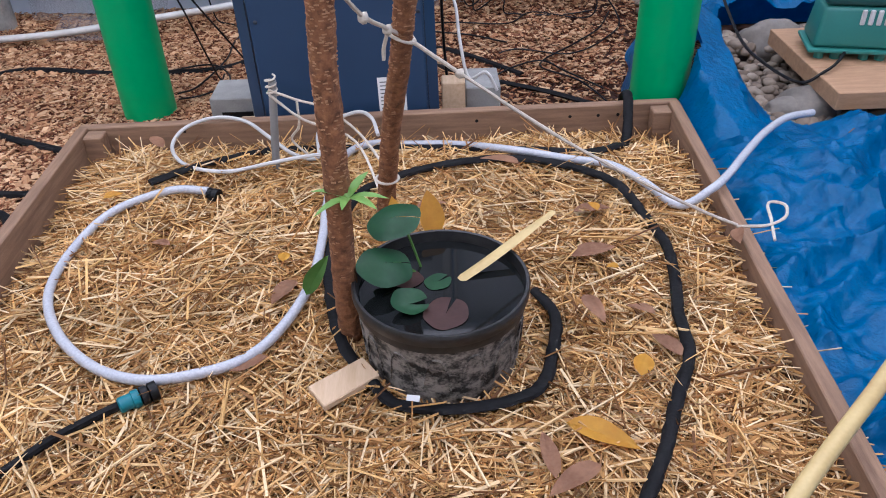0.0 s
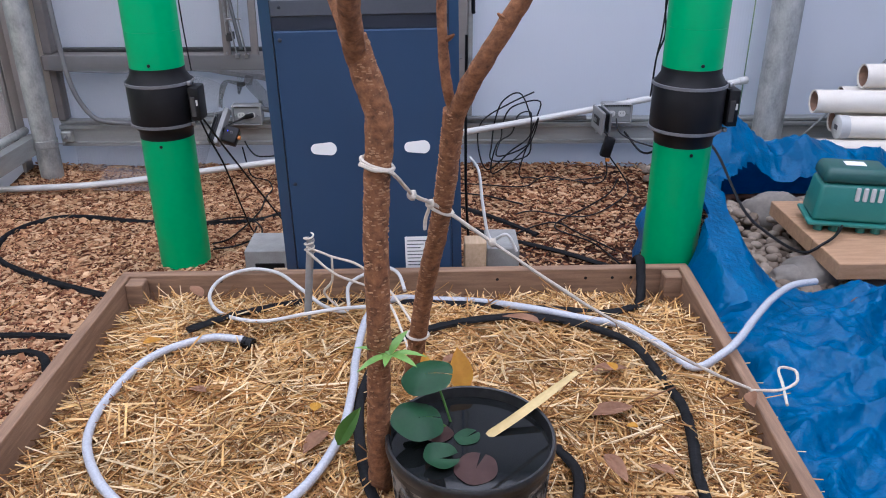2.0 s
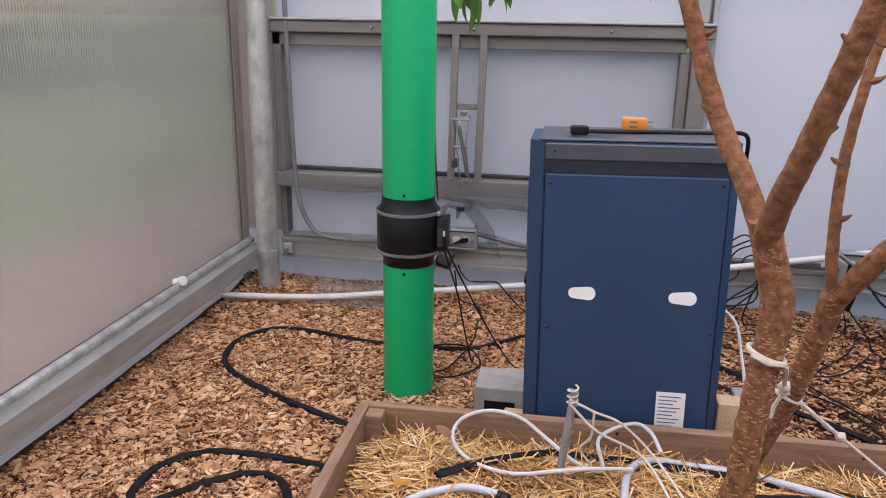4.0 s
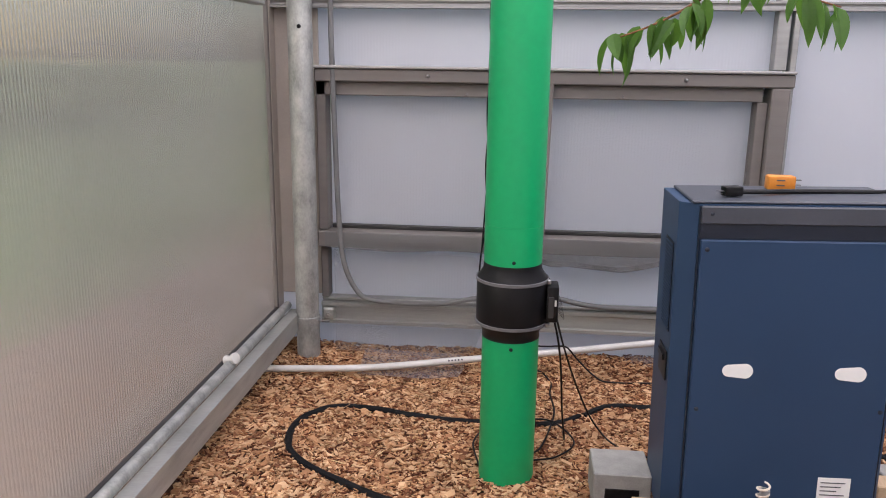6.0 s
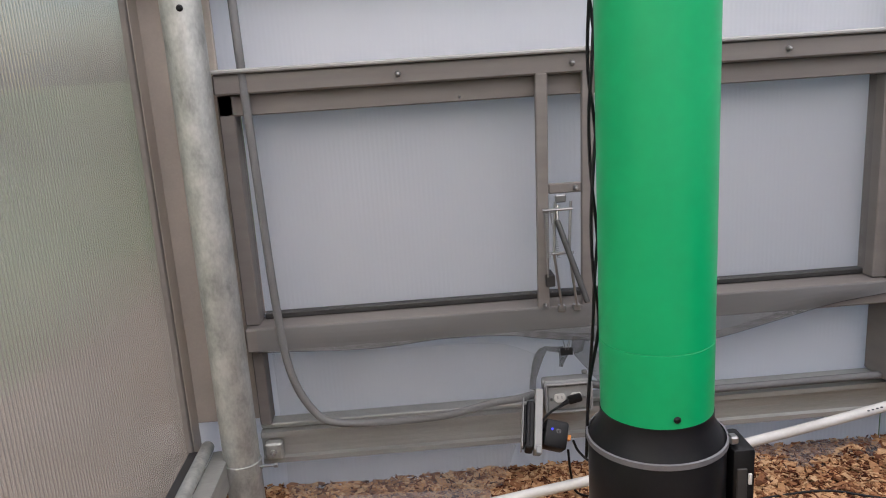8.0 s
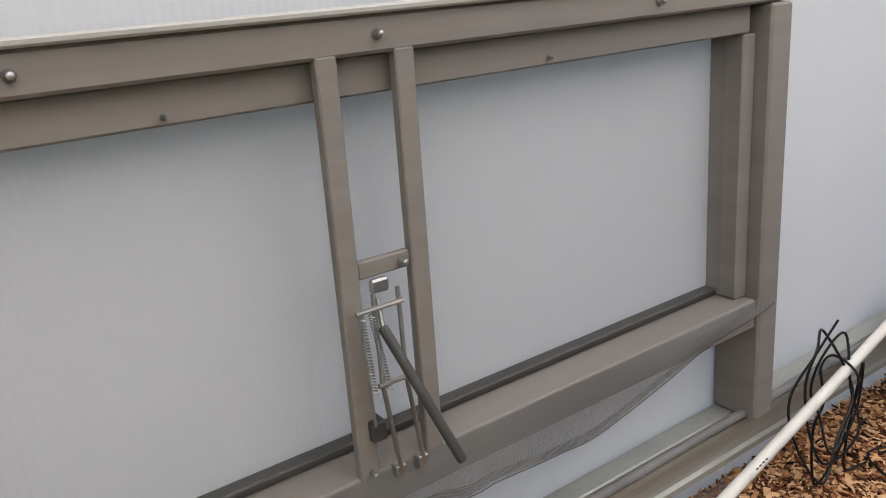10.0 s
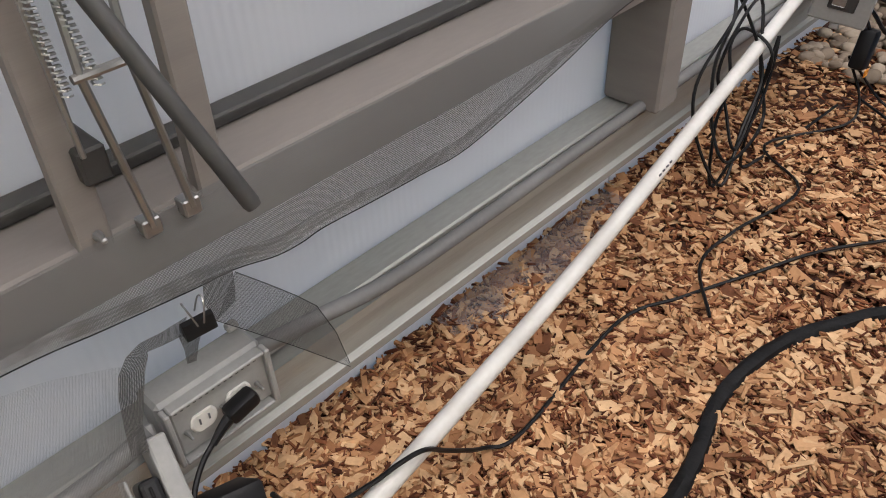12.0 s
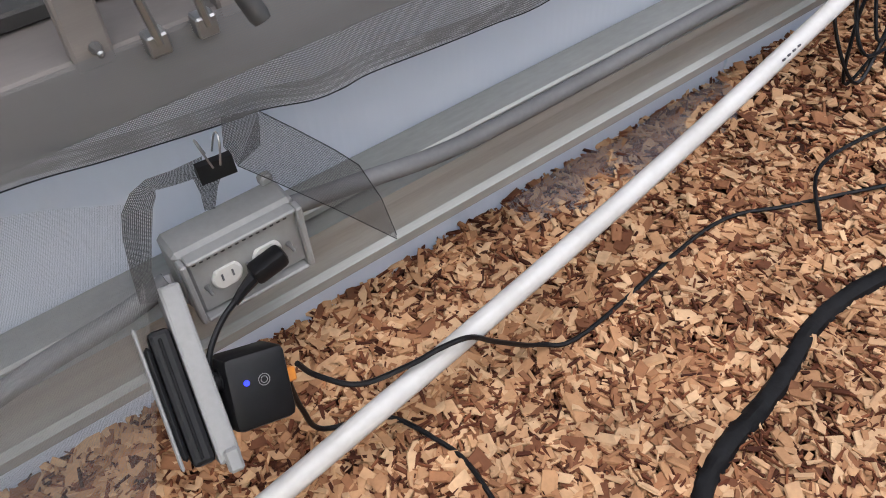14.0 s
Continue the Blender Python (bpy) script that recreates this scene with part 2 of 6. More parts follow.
M = {
    "green": mat("green_pvc", (0.0, 0.36, 0.12), (0.0, 0.30, 0.10), 0.38, scale=2.5, bump=0.03, fine=40),
    "black": mat("black_plastic", (0.010, 0.010, 0.011), (0.006, 0.006, 0.0065), 0.42, scale=14, bump=0.06, spec=0.22),
    "rubber": mat("black_rubber", (0.012, 0.012, 0.013), (0.006, 0.006, 0.0065), 0.65, scale=30, bump=0.5, spec=0.15),
    "clampgrey": mat("clamp_band", (0.22, 0.22, 0.23), (0.15, 0.15, 0.16), 0.4, 0.4),
    "steel": mat("galvanised_steel", (0.54, 0.545, 0.52), (0.25, 0.26, 0.245), 0.5, 0.6, scale=17, bump=0.15, fine=110, contrast=0.55, stretch=(1, 1, 0.6)),
    "alu": mat("aluminium", (0.36, 0.355, 0.34), (0.26, 0.256, 0.245), 0.45, 0.3, scale=5, bump=0.05, stretch=(0.3, 1, 6)),
    "greybeam": mat("brown_grey_frame", (0.175, 0.158, 0.145), (0.14, 0.126, 0.116), 0.75, 0.0, scale=3, bump=0.05, stretch=(0.3, 1, 8)),
    "beige": mat("beige_corner_sheet", (0.46, 0.41, 0.36), (0.38, 0.34, 0.30), 0.5, scale=5, bump=0.05),
    "zincrail": mat("zinc_rail", (0.38, 0.385, 0.365), (0.25, 0.255, 0.235), 0.4, 0.35, scale=5, bump=0.06, stretch=(0.3, 1, 6)),
    "strip": mat("grey_glazing_strip", (0.035, 0.033, 0.032), (0.02, 0.019, 0.018), 0.6, scale=20, bump=0.1),
    "blue": mat("blue_steel", (0.024, 0.054, 0.112), (0.019, 0.045, 0.096), 0.45, 0.0, scale=3, bump=0.05, fine=500, spec=0.32),
    # near-black blue: painted shade under the heater's top band, also seams and screws
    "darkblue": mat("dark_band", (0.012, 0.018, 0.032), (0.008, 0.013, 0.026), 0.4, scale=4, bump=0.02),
    "boxtop": mat("grey_blue_top", (0.065, 0.072, 0.088), (0.05, 0.056, 0.07), 0.4, scale=4, bump=0.05),
    "white": mat("white_plastic", (0.60, 0.59, 0.565), (0.49, 0.475, 0.445), 0.45, scale=9, bump=0.08, fine=90),
    "whitehose": mat("clear_braided_hose", (0.52, 0.53, 0.56), (0.38, 0.39, 0.42), 0.25, scale=160, bump=0.2, fine=260),
    "cream": mat("cream_pipe", (0.80, 0.75, 0.66), (0.72, 0.65, 0.55), 0.45, scale=5, bump=0.05),
    "pipeinner": mat("brown_pipe_inside", (0.40, 0.25, 0.17), (0.30, 0.18, 0.12), 0.6, scale=7),
    "board": mat("cedar_board", (0.34, 0.21, 0.125), (0.15, 0.085, 0.05), 0.75, scale=5, bump=0.4, fine=60, stretch=(1, 14, 14), contrast=0.6),
    "boardy": mat("cedar_board_end", (0.34, 0.21, 0.125), (0.15, 0.085, 0.05), 0.75, scale=5, bump=0.4, fine=60, stretch=(14, 1, 14), contrast=0.6),
    "lightwood": mat("pine_offcut", (0.66, 0.49, 0.32), (0.52, 0.36, 0.21), 0.7, scale=6, bump=0.2, fine=50, stretch=(12, 1, 12)),
    "plank": mat("plank_wood", (0.46, 0.28, 0.155), (0.33, 0.19, 0.10), 0.7, scale=5, bump=0.3, fine=40, stretch=(2, 12, 12)),
    "bark": mat("peach_bark", (0.33, 0.145, 0.060), (0.10, 0.038, 0.015), 0.9, scale=60, bump=1.6, fine=210, stretch=(1, 1, 1.15), contrast=0.5),
    "lenticel": mat("pale_lenticel", (0.42, 0.23, 0.115), (0.30, 0.15, 0.07), 0.85),
    "tarp": mat("blue_tarp", (0.0005, 0.21, 0.49), (0.0005, 0.145, 0.38), 0.34, scale=12, bump=0.6, fine=45, spec=0.4),
    "pump": mat("green_pump", (0.035, 0.20, 0.165), (0.028, 0.165, 0.135), 0.42, scale=4, bump=0.06),
    "pumptop": mat("dark_green_lid", (0.016, 0.085, 0.072), (0.012, 0.068, 0.058), 0.42, scale=4, bump=0.06),
    "pot": mat("dirty_black_pot", (0.25, 0.23, 0.20), (0.010, 0.010, 0.010), 0.6, scale=34, bump=0.8, fine=170, contrast=0.24, stretch=(1, 1, 1.3)),
    "potin": mat("black_pot_rim", (0.028, 0.027, 0.026), (0.009, 0.009, 0.009), 0.4, scale=40, fine=200),
    "lily": mat("lily_leaf", (0.035, 0.135, 0.050), (0.022, 0.095, 0.040), 0.4, scale=12, bump=0.1),
    "lilyred": mat("brown_lily_pad", (0.125, 0.060, 0.050), (0.085, 0.040, 0.034), 0.5, scale=25, bump=0.2),
    "leaf": mat("peach_leaf", (0.16, 0.30, 0.07), (0.09, 0.20, 0.045), 0.45, scale=20, bump=0.15),
    "leaflight": mat("young_leaf", (0.20, 0.36, 0.07), (0.12, 0.26, 0.05), 0.5, scale=20, bump=0.1),
    "yellow": mat("yellow_leaf", (0.75, 0.43, 0.05), (0.60, 0.30, 0.04), 0.6, scale=14, bump=0.2),
    "dryleaf": mat("dry_leaf", (0.50, 0.29, 0.17), (0.30, 0.15, 0.085), 0.8, scale=18, bump=0.4),
    "orange": mat("orange_plastic", (0.65, 0.24, 0.03), (0.55, 0.19, 0.02), 0.4),
    "teal": mat("teal_connector", (0.0, 0.16, 0.20), (0.0, 0.12, 0.15), 0.45),
    "rope": mat("cotton_rope", (0.66, 0.60, 0.50), (0.48, 0.42, 0.34), 0.9, scale=120, bump=0.6, fine=400),
    "concrete": mat("concrete_block", (0.34, 0.335, 0.31), (0.25, 0.245, 0.23), 0.9, scale=20, bump=0.5, fine=160),
    "rock": mat("river_stone", (0.25, 0.22, 0.185), (0.14, 0.125, 0.105), 0.8, scale=9, bump=0.4, fine=80),
    "greyplastic": mat("grey_plastic", (0.27, 0.27, 0.265), (0.20, 0.20, 0.195), 0.45, scale=6, bump=0.05),
    "conduit": mat("grey_conduit", (0.15, 0.15, 0.15), (0.105, 0.105, 0.105), 0.68, scale=6, bump=0.05),
    "piston": mat("grey_black_piston", (0.045, 0.044, 0.043), (0.03, 0.03, 0.03), 0.55, scale=20, bump=0.2),
    # mulch brown deepened to carry the shade between loose chips
    "soil": mat("gap_shaded_mulch", (0.085, 0.034, 0.018), (0.03, 0.012, 0.008), 0.95, scale=30, bump=0.8, fine=200),
    # straw brown taken darker, so gaps between stalks read as shade
    "strawbase": mat("straw_gap_shade", (0.15, 0.08, 0.03), (0.045, 0.022, 0.010), 0.9, scale=25, bump=0.8, fine=160),
    "bamboo": mat("bamboo_cane", (0.60, 0.46, 0.20), (0.46, 0.33, 0.13), 0.5, scale=9, bump=0.15),
    "grass": mat("lawn", (0.13, 0.17, 0.07), (0.09, 0.125, 0.05), 0.9, scale=1.2, bump=0.5),
    "path": mat("brown_gravel", (0.24, 0.17, 0.14), (0.17, 0.12, 0.10), 0.95, scale=6, bump=0.5),
    "hedge": mat("hedge_leaves", (0.07, 0.10, 0.03), (0.03, 0.05, 0.015), 0.8, island=0.6),
    "autumn": mat("autumn_leaves", (0.88, 0.72, 0.40), (0.68, 0.52, 0.24), 0.8, island=0.6),
    "paper": mat("paper_label", (0.80, 0.80, 0.78), (0.74, 0.74, 0.72), 0.7, bump=0.0),
    "ink": mat("printed_ink", (0.10, 0.10, 0.11), (0.08, 0.08, 0.09), 0.7, bump=0.0),
    "chrome": mat("zinc_metal", (0.33, 0.33, 0.325), (0.24, 0.24, 0.235), 0.35, 0.8, bump=0.05),
    "screenfold": screen_mat("folded_screen", (0.14, 0.14, 0.14), 0.0016, 0.42),
    "screenflap": screen_mat("single_screen", (0.06, 0.06, 0.061), 0.0016, 0.30),
    "screen": screen_mat("insect_screen", (0.20, 0.20, 0.205), 0.0016, 0.13),
    "screenskirt": screen_mat("lilac_grey_screen", (0.20, 0.19, 0.20), 0.0016, 0.20),
    "screendark": screen_mat("doubled_screen", (0.05, 0.05, 0.05), 0.0016, 0.5),
    "screenfine": screen_mat("stretched_screen", (0.20, 0.20, 0.20), 0.0016, 0.10, cover=0.19),
    "opal": sheet_mat("opal_polycarbonate", (0.90, 0.895, 0.92), 0.64, ribs=0.14, mottle=0.08),
    "twin": sheet_mat("twinwall_polycarbonate", (0.90, 0.86, 0.80), 0.66, clear=0.85, rough=0.085, ribs=0.55, rib_axis="Y"),
    "vinyl": sheet_mat("clear_film", (0.8, 0.8, 0.82), 0.5, clear=0.0),
}
M["tarp"].node_tree.nodes["relief"].inputs["Distance"].default_value = 0.022
lt = M["leaf"].node_tree
tl = lt.nodes.new("ShaderNodeBsdfTranslucent")
tl.inputs[0].default_value = (0.20, 0.40, 0.06, 1)
tm = lt.nodes.new("ShaderNodeMixShader")
tm.inputs[0].default_value = 0.35
lt.links.new(lt.nodes["Principled BSDF"].outputs[0], tm.inputs[1])
lt.links.new(tl.outputs[0], tm.inputs[2])
lt.links.new(tm.outputs[0], lt.nodes["Material Output"].inputs[0])
water = bpy.data.materials.new("dark_water")
water.use_nodes = True
wb = water.node_tree.nodes["Principled BSDF"]
wb.inputs["Base Color"].default_value = (0.008, 0.009, 0.009, 1)
wb.inputs["Roughness"].default_value = 0.04
wb.inputs["IOR"].default_value = 1.33
M["water"] = water
led = bpy.data.materials.new("blue_led")
led.use_nodes = True
lb = led.node_tree.nodes["Principled BSDF"]
lb.inputs["Emission Color"].default_value = (0.02, 0.03, 1.0, 1)
lb.inputs["Emission Strength"].default_value = 1.2
lb.inputs["Base Color"].default_value = (0.02, 0.03, 0.5, 1)
M["led"] = led
M["straw"] = colour_ramp_mat("straw_stalks", [(0.0, (0.15, 0.066, 0.024)), (0.26, (0.52, 0.265, 0.085)), (0.58, (0.82, 0.505, 0.185)), (1.0, (0.95, 0.74, 0.44))], 0.55, 90, 0.1)
M["chips"] = colour_ramp_mat("bark_chips", [(0.0, (0.17, 0.065, 0.032)), (0.2, (0.38, 0.18, 0.085)), (0.5, (0.57, 0.32, 0.16)), (1.0, (0.74, 0.49, 0.28))], 0.85, 110, 0.7)
M["slivers"] = colour_ramp_mat("dark_bark", [(0.0, (0.055, 0.018, 0.010)), (0.5, (0.14, 0.045, 0.022)), (0.85, (0.27, 0.10, 0.045)), (1.0, (0.46, 0.24, 0.11))], 0.9, 90, 0.6)
M["pebbles"] = colour_ramp_mat("pebbles", [(0.0, (0.17, 0.13, 0.095)), (0.5, (0.31, 0.245, 0.185)), (1.0, (0.43, 0.36, 0.28))], 0.75, 60, 0.3)

# ---- mesh tools ----


def link(name, bm, material, parent=None, smooth=False, label=""):
    me = bpy.data.meshes.new(name)
    bmesh.ops.recalc_face_normals(bm, faces=bm.faces)
    bm.to_mesh(me)
    bm.free()
    me.materials.append(M[material])
    if smooth:
        me.shade_smooth()
        me.set_sharp_from_angle(angle=radians(40))
    ob = new(name, me)
    if parent:
        ob.parent = parent
    if label:
        ob["label"] = label
    return ob


def part(name, bm, material, parent, label="", smooth=False):
    return link(name, bm, material, parent, smooth, label)


def thing(name, label, category, group="", kind="", at=(0, 0, 0)):
    """An Empty that parents the parts; parts are built in world places and kept there."""
    return tagged(new(name), label, category, group, kind)


def box_bm(x0, x1, y0, y1, z0, z1, bevel=0.0, seg=1, bm=None):
    bm = bm or bmesh.new()
    r = bmesh.ops.create_cube(bm, size=1.0)
    for v in r["verts"]:
        v.co = Vector((x0 + (v.co.x + 0.5) * (x1 - x0), y0 + (v.co.y + 0.5) * (y1 - y0), z0 + (v.co.z + 0.5) * (z1 - z0)))
    if bevel:
        es = list({e for v in r["verts"] for e in v.link_edges})
        bmesh.ops.bevel(bm, geom=es, offset=bevel, segments=seg, affect="EDGES", profile=0.5)
    return bm


def move(bm, m):
    bmesh.ops.transform(bm, matrix=m, verts=bm.verts)
    return bm


def lathe_bm(profile, n=40, cap=True, m=None):
    """Profile of (radius, z), turned about the z axis."""
    bm = bmesh.new()
    rings = [[bm.verts.new((r * math.cos(2 * math.pi * i / n), r * math.sin(2 * math.pi * i / n), z)) for i in range(n)] for r, z in profile]
    for a, b in zip(rings, rings[1:]):
        for i in range(n):
            bm.faces.new((a[i], a[(i + 1) % n], b[(i + 1) % n], b[i]))
    if cap:
        bm.faces.new(rings[0])
        bm.faces.new(rings[-1])
    if m:
        move(bm, m)
    return bm


def smooth_path(pts, k=6):
    """Points along a Catmull-Rom curve."""
    p = [Vector(q) for q in pts]
    p = [p[0] * 2 - p[1]] + p + [p[-1] * 2 - p[-2]]
    out = []
    for i in range(1, len(p) - 2):
        a, b, c, d = p[i - 1:i + 3]
        for j in range(k):
            t = j / k
            out.append(0.5 * ((2 * b) + (c - a) * t + (2 * a - 5 * b + 4 * c - d) * t * t + (3 * b - a - 3 * c + d) * t ** 3))
    out.append(p[-2].copy())
    return out


def tube_bm(pts, radius, n=8, k=6, flat=1.0, bm=None, wobble=0.0, straight=False):
    """A round tube along a smooth path; radius one number or one for each point."""
    bm = bm or bmesh.new()
    path = [Vector(q) for q in pts] if straight else smooth_path(pts, k)
    m = len(path)
    if isinstance(radius, (int, float)):
        rs = [radius] * m
    else:
        rs = [float(v) for v in np.interp(np.linspace(0, len(radius) - 1, m), range(len(radius)), radius)]
    rings = []
    side = None
    for i, q in enumerate(path):
        d = (path[min(i + 1, m - 1)] - path[max(i - 1, 0)]).normalized()
        if side is None:
            side = d.orthogonal().normalized() if abs(d.z) > 0.9 else Vector((0, 0, 1)).cross(d).normalized()
        side = (side - d * side.dot(d)).normalized()
        up = d.cross(side)
        ring = []
        for j in range(n):
            a = 2 * math.pi * j / n
            r = rs[i] * (1 + (wobble * noise.noise(q * 40 + Vector((j * 3.1, 0, 0))) if wobble else 0))
            ring.append(bm.verts.new(q + side * (r * math.cos(a)) + up * (r * flat * math.sin(a))))
        rings.append(ring)
    for a, b in zip(rings, rings[1:]):
        for j in range(n):
            bm.faces.new((a[j], a[(j + 1) % n], b[(j + 1) % n], b[j]))
    bm.faces.new(rings[0])
    bm.faces.new(rings[-1])
    return bm


def prism_bm(outline, y0, y1, axis="y"):
    """An outline in two coordinates, pushed through along the third."""
    bm = bmesh.new()
    def put(a, b, c):
        return {"y": (a, c, b), "x": (c, a, b), "z": (a, b, c)}[axis]
    lo = [bm.verts.new(put(a, b, y0)) for a, b in outline]
    hi = [bm.verts.new(put(a, b, y1)) for a, b in outline]
    bm.faces.new(lo)
    bm.faces.new(hi)
    k = len(outline)
    for i in range(k):
        bm.faces.new((lo[i], lo[(i + 1) % k], hi[(i + 1) % k], hi[i]))
    return bm


def leaf_bm(length, width, curl=0.3, fold=0.15, nl=7, bm=None, m=None, tip=1.0):
    """A leaf along +y with a midrib fold and a drooping tip."""
    bm = bm or bmesh.new()
    rows = []
    for i in range(nl + 1):
        t = i / nl
        w = width * 0.5 * (math.sin(math.pi * min(t ** 0.8, 1)) ** 0.8 if tip > 0.5 else math.sin(math.pi * (0.06 + 0.94 * t)) ** 0.5)
        y, z = length * t, -curl * length * t * t
        row = []
        for s in (-1, -0.5, 0, 0.5, 1):
            co = Vector((s * w, y, z + abs(s) * w * fold * 2 + 0.02 * length * noise.noise(Vector((s * 2, t * 4, length * 50)))))
            row.append(bm.verts.new(m @ co if m else co))
        rows.append(row)
    for a, b in zip(rows, rows[1:]):
        for i in range(4):
            bm.faces.new((a[i], a[i + 1], b[i + 1], b[i]))
    return bm


def heap(name, count, place, size, material, parent=None, rough=0.0, shape="box", label="", category="", kind="stuff"):
    """Many small loose pieces in one mesh. place(i) gives a pose matrix or None; size(i) three edge lengths."""
    if shape == "box":
        base = np.array([(-.5, -.5, -.5), (.5, -.4, -.5), (.45, .5, -.5), (-.4, .5, -.5), (-.45, -.45, .5), (.4, -.45, .5), (.5, .4, .5), (-.5, .45, .5)])
        faces = [(0, 3, 2, 1), (4, 5, 6, 7), (0, 1, 5, 4), (1, 2, 6, 5), (2, 3, 7, 6), (3, 0, 4, 7)]
    elif shape == "stalk":
        base = np.array([(-.5, -.5, -.3), (-.5, .5, -.3), (-.5, 0, .5), (0, -.5, -.3 + .8), (0, .5, -.3 + .8), (0, 0, .5 + .8), (.5, -.5, -.3), (.5, .5, -.3), (.5, 0, .5)])
        faces = [(0, 1, 4, 3), (1, 2, 5, 4), (2, 0, 3, 5), (3, 4, 7, 6), (4, 5, 8, 7), (5, 3, 6, 8), (0, 2, 1), (6, 7, 8)]
    else:
        bm = bmesh.new()
        bmesh.ops.create_icosphere(bm, subdivisions=2, radius=0.5)
        base = np.array([v.co[:] for v in bm.verts])
        faces = [tuple(v.index for v in f.verts) for f in bm.faces]
        bm.free()
    verts, polys = [], []
    for i in range(count):
        m = place(i)
        if m is None:
            continue
        m = np.array(m)
        b = base * np.array(size(i))
        if rough:
            b = b * (1 + rough * (np.random.rand(*b.shape) - 0.5))
        o = len(verts) * len(base)
        verts.append(b @ m[:3, :3].T + m[:3, 3])
        polys.append(o)
    allv = np.concatenate(verts)
    me = bpy.data.meshes.new(name)
    me.from_pydata(allv.tolist(), [], [tuple(o + k for k in f) for o in polys for f in faces])
    me.materials.append(M[material])
    if shape == "ball":
        me.shade_smooth()
    ob = new(name, me)
    if parent:
        ob.parent = parent
    return tagged(ob, label, category, "", kind)

# ---- the setting: ground, greenhouse walls, roof ----
YW = 4.43      # glazing of the back wall
XL = -1.945    # glazing of the left wall
XR, YF, ZT = 4.2, -1.6, 2.9


def ground_sheet():
    bm = bmesh.new()
    bmesh.ops.create_grid(bm, x_segments=2, y_segments=2, size=400)
    move(bm, Matrix.Translation((0, 0, -0.06)))
    tagged(link("ground", bm, "grass"), "green lawn reaching out round the greenhouse", "lawn", kind="structure")
    bm = box_bm(XL - 1.7, XL - 0.15, -6, 9, -0.055, -0.03)
    tagged(link("path", bm, "path"), "brown gravel path along the outside of the greenhouse", "path", kind="structure")
    bm = bmesh.new()
    bmesh.ops.create_grid(bm, x_segments=160, y_segments=160, size=0.5)
    for v in bm.verts:
        x, y = XL + (v.co.x + 0.5) * (XR - XL), YF + (v.co.y + 0.5) * (YW + 0.02 - YF)
        v.co = Vector((x, y, floor_z(x, y) - 0.012))
    # floor under the chips, its colour darkened to give shaded gaps
    tagged(link("floor", bm, "soil", smooth=True), "mulch floor inside the greenhouse, darkened for the shade between the chips", "floor", kind="structure")


def floor_z(x, y):
    """The mulch lies a little uneven and banks up against the back wall."""
    bank = 0.030 * max(0.0, 1 - (YW - y) / 0.28) if y > YW - 0.28 else 0.0
    bank += 0.030 * max(0.0, 1 - (x - XL) / 0.30) if x < XL + 0.30 else 0.0
    return 0.010 * noise.noise(Vector((x * 2.1, y * 2.1, 0))) + 0.006 * noise.noise(Vector((x * 7, y * 7, 3))) + bank


ground_sheet()


def glazing():
    t = 0.008
    # back wall: a low strip, the panel over the vent, and wide panels beside it
    w = thing("wall_north", "white opal polycarbonate back wall panels in metal framing", "wall", kind="structure")
    for x0, x1, z0, z1 in ((-1.99, 0.555, -0.05, 0.70), (-1.99, 0.555, 1.40, ZT), (0.565, 2.10, -0.05, ZT), (2.11, XR, -0.05, ZT)):
        part("panel", box_bm(x0, x1, YW, YW + t, z0, z1), "opal", w)
    w = thing("wall_west", "ribbed translucent twin-wall polycarbonate side wall", "wall", kind="structure")
    for y0, y1 in ((YF, 1.30), (1.31, 4.428)):
        part("panel", box_bm(XL - t, XL, y0, y1, 0.10, ZT), "twin", w)
    part("base_board", box_bm(XL - 0.02, XL - 0.001, YF, 4.4, -0.05, 0.115), "vinyl", w, "whitish base strip")
    w = thing("wall_east", "plain opal polycarbonate side wall", "wall", kind="structure")
    part("panel", box_bm(XR, XR + t, YF, YW, -0.05, ZT), "opal", w)
    w = thing("wall_south", "plain opal polycarbonate end wall", "wall", kind="structure")
    part("panel", box_bm(XL, XR, YF - t, YF, -0.05, ZT), "opal", w)
    tagged(link("ceiling", box_bm(XL, XR, YF, YW, ZT, ZT + t), "opal"), "translucent polycarbonate greenhouse roof", "roof", kind="structure")


glazing()


def channel_bm(x0, x1, y0, y1, z0, z1, lip=0.018):
    """A rolled rail along x: two lips with a recessed web between them."""
    h = z1 - z0
    o = [(y1, z0), (y0, z0), (y0, z0 + lip), (y0 + 0.012, z0 + lip + 0.006), (y0 + 0.014, z0 + h * 0.5), (y0 + 0.012, z1 - lip - 0.006), (y0, z1 - lip), (y0, z1), (y1, z1)]
    bm = bmesh.new()
    a = [bm.verts.new((x0, y, z)) for y, z in o]
    b = [bm.verts.new((x1, y, z)) for y, z in o]
    for i in range(len(o)):
        j = (i + 1) % len(o)
        bm.faces.new((a[i], a[j], b[j], b[i]))
    bm.faces.new(a)
    bm.faces.new(b)
    return bm


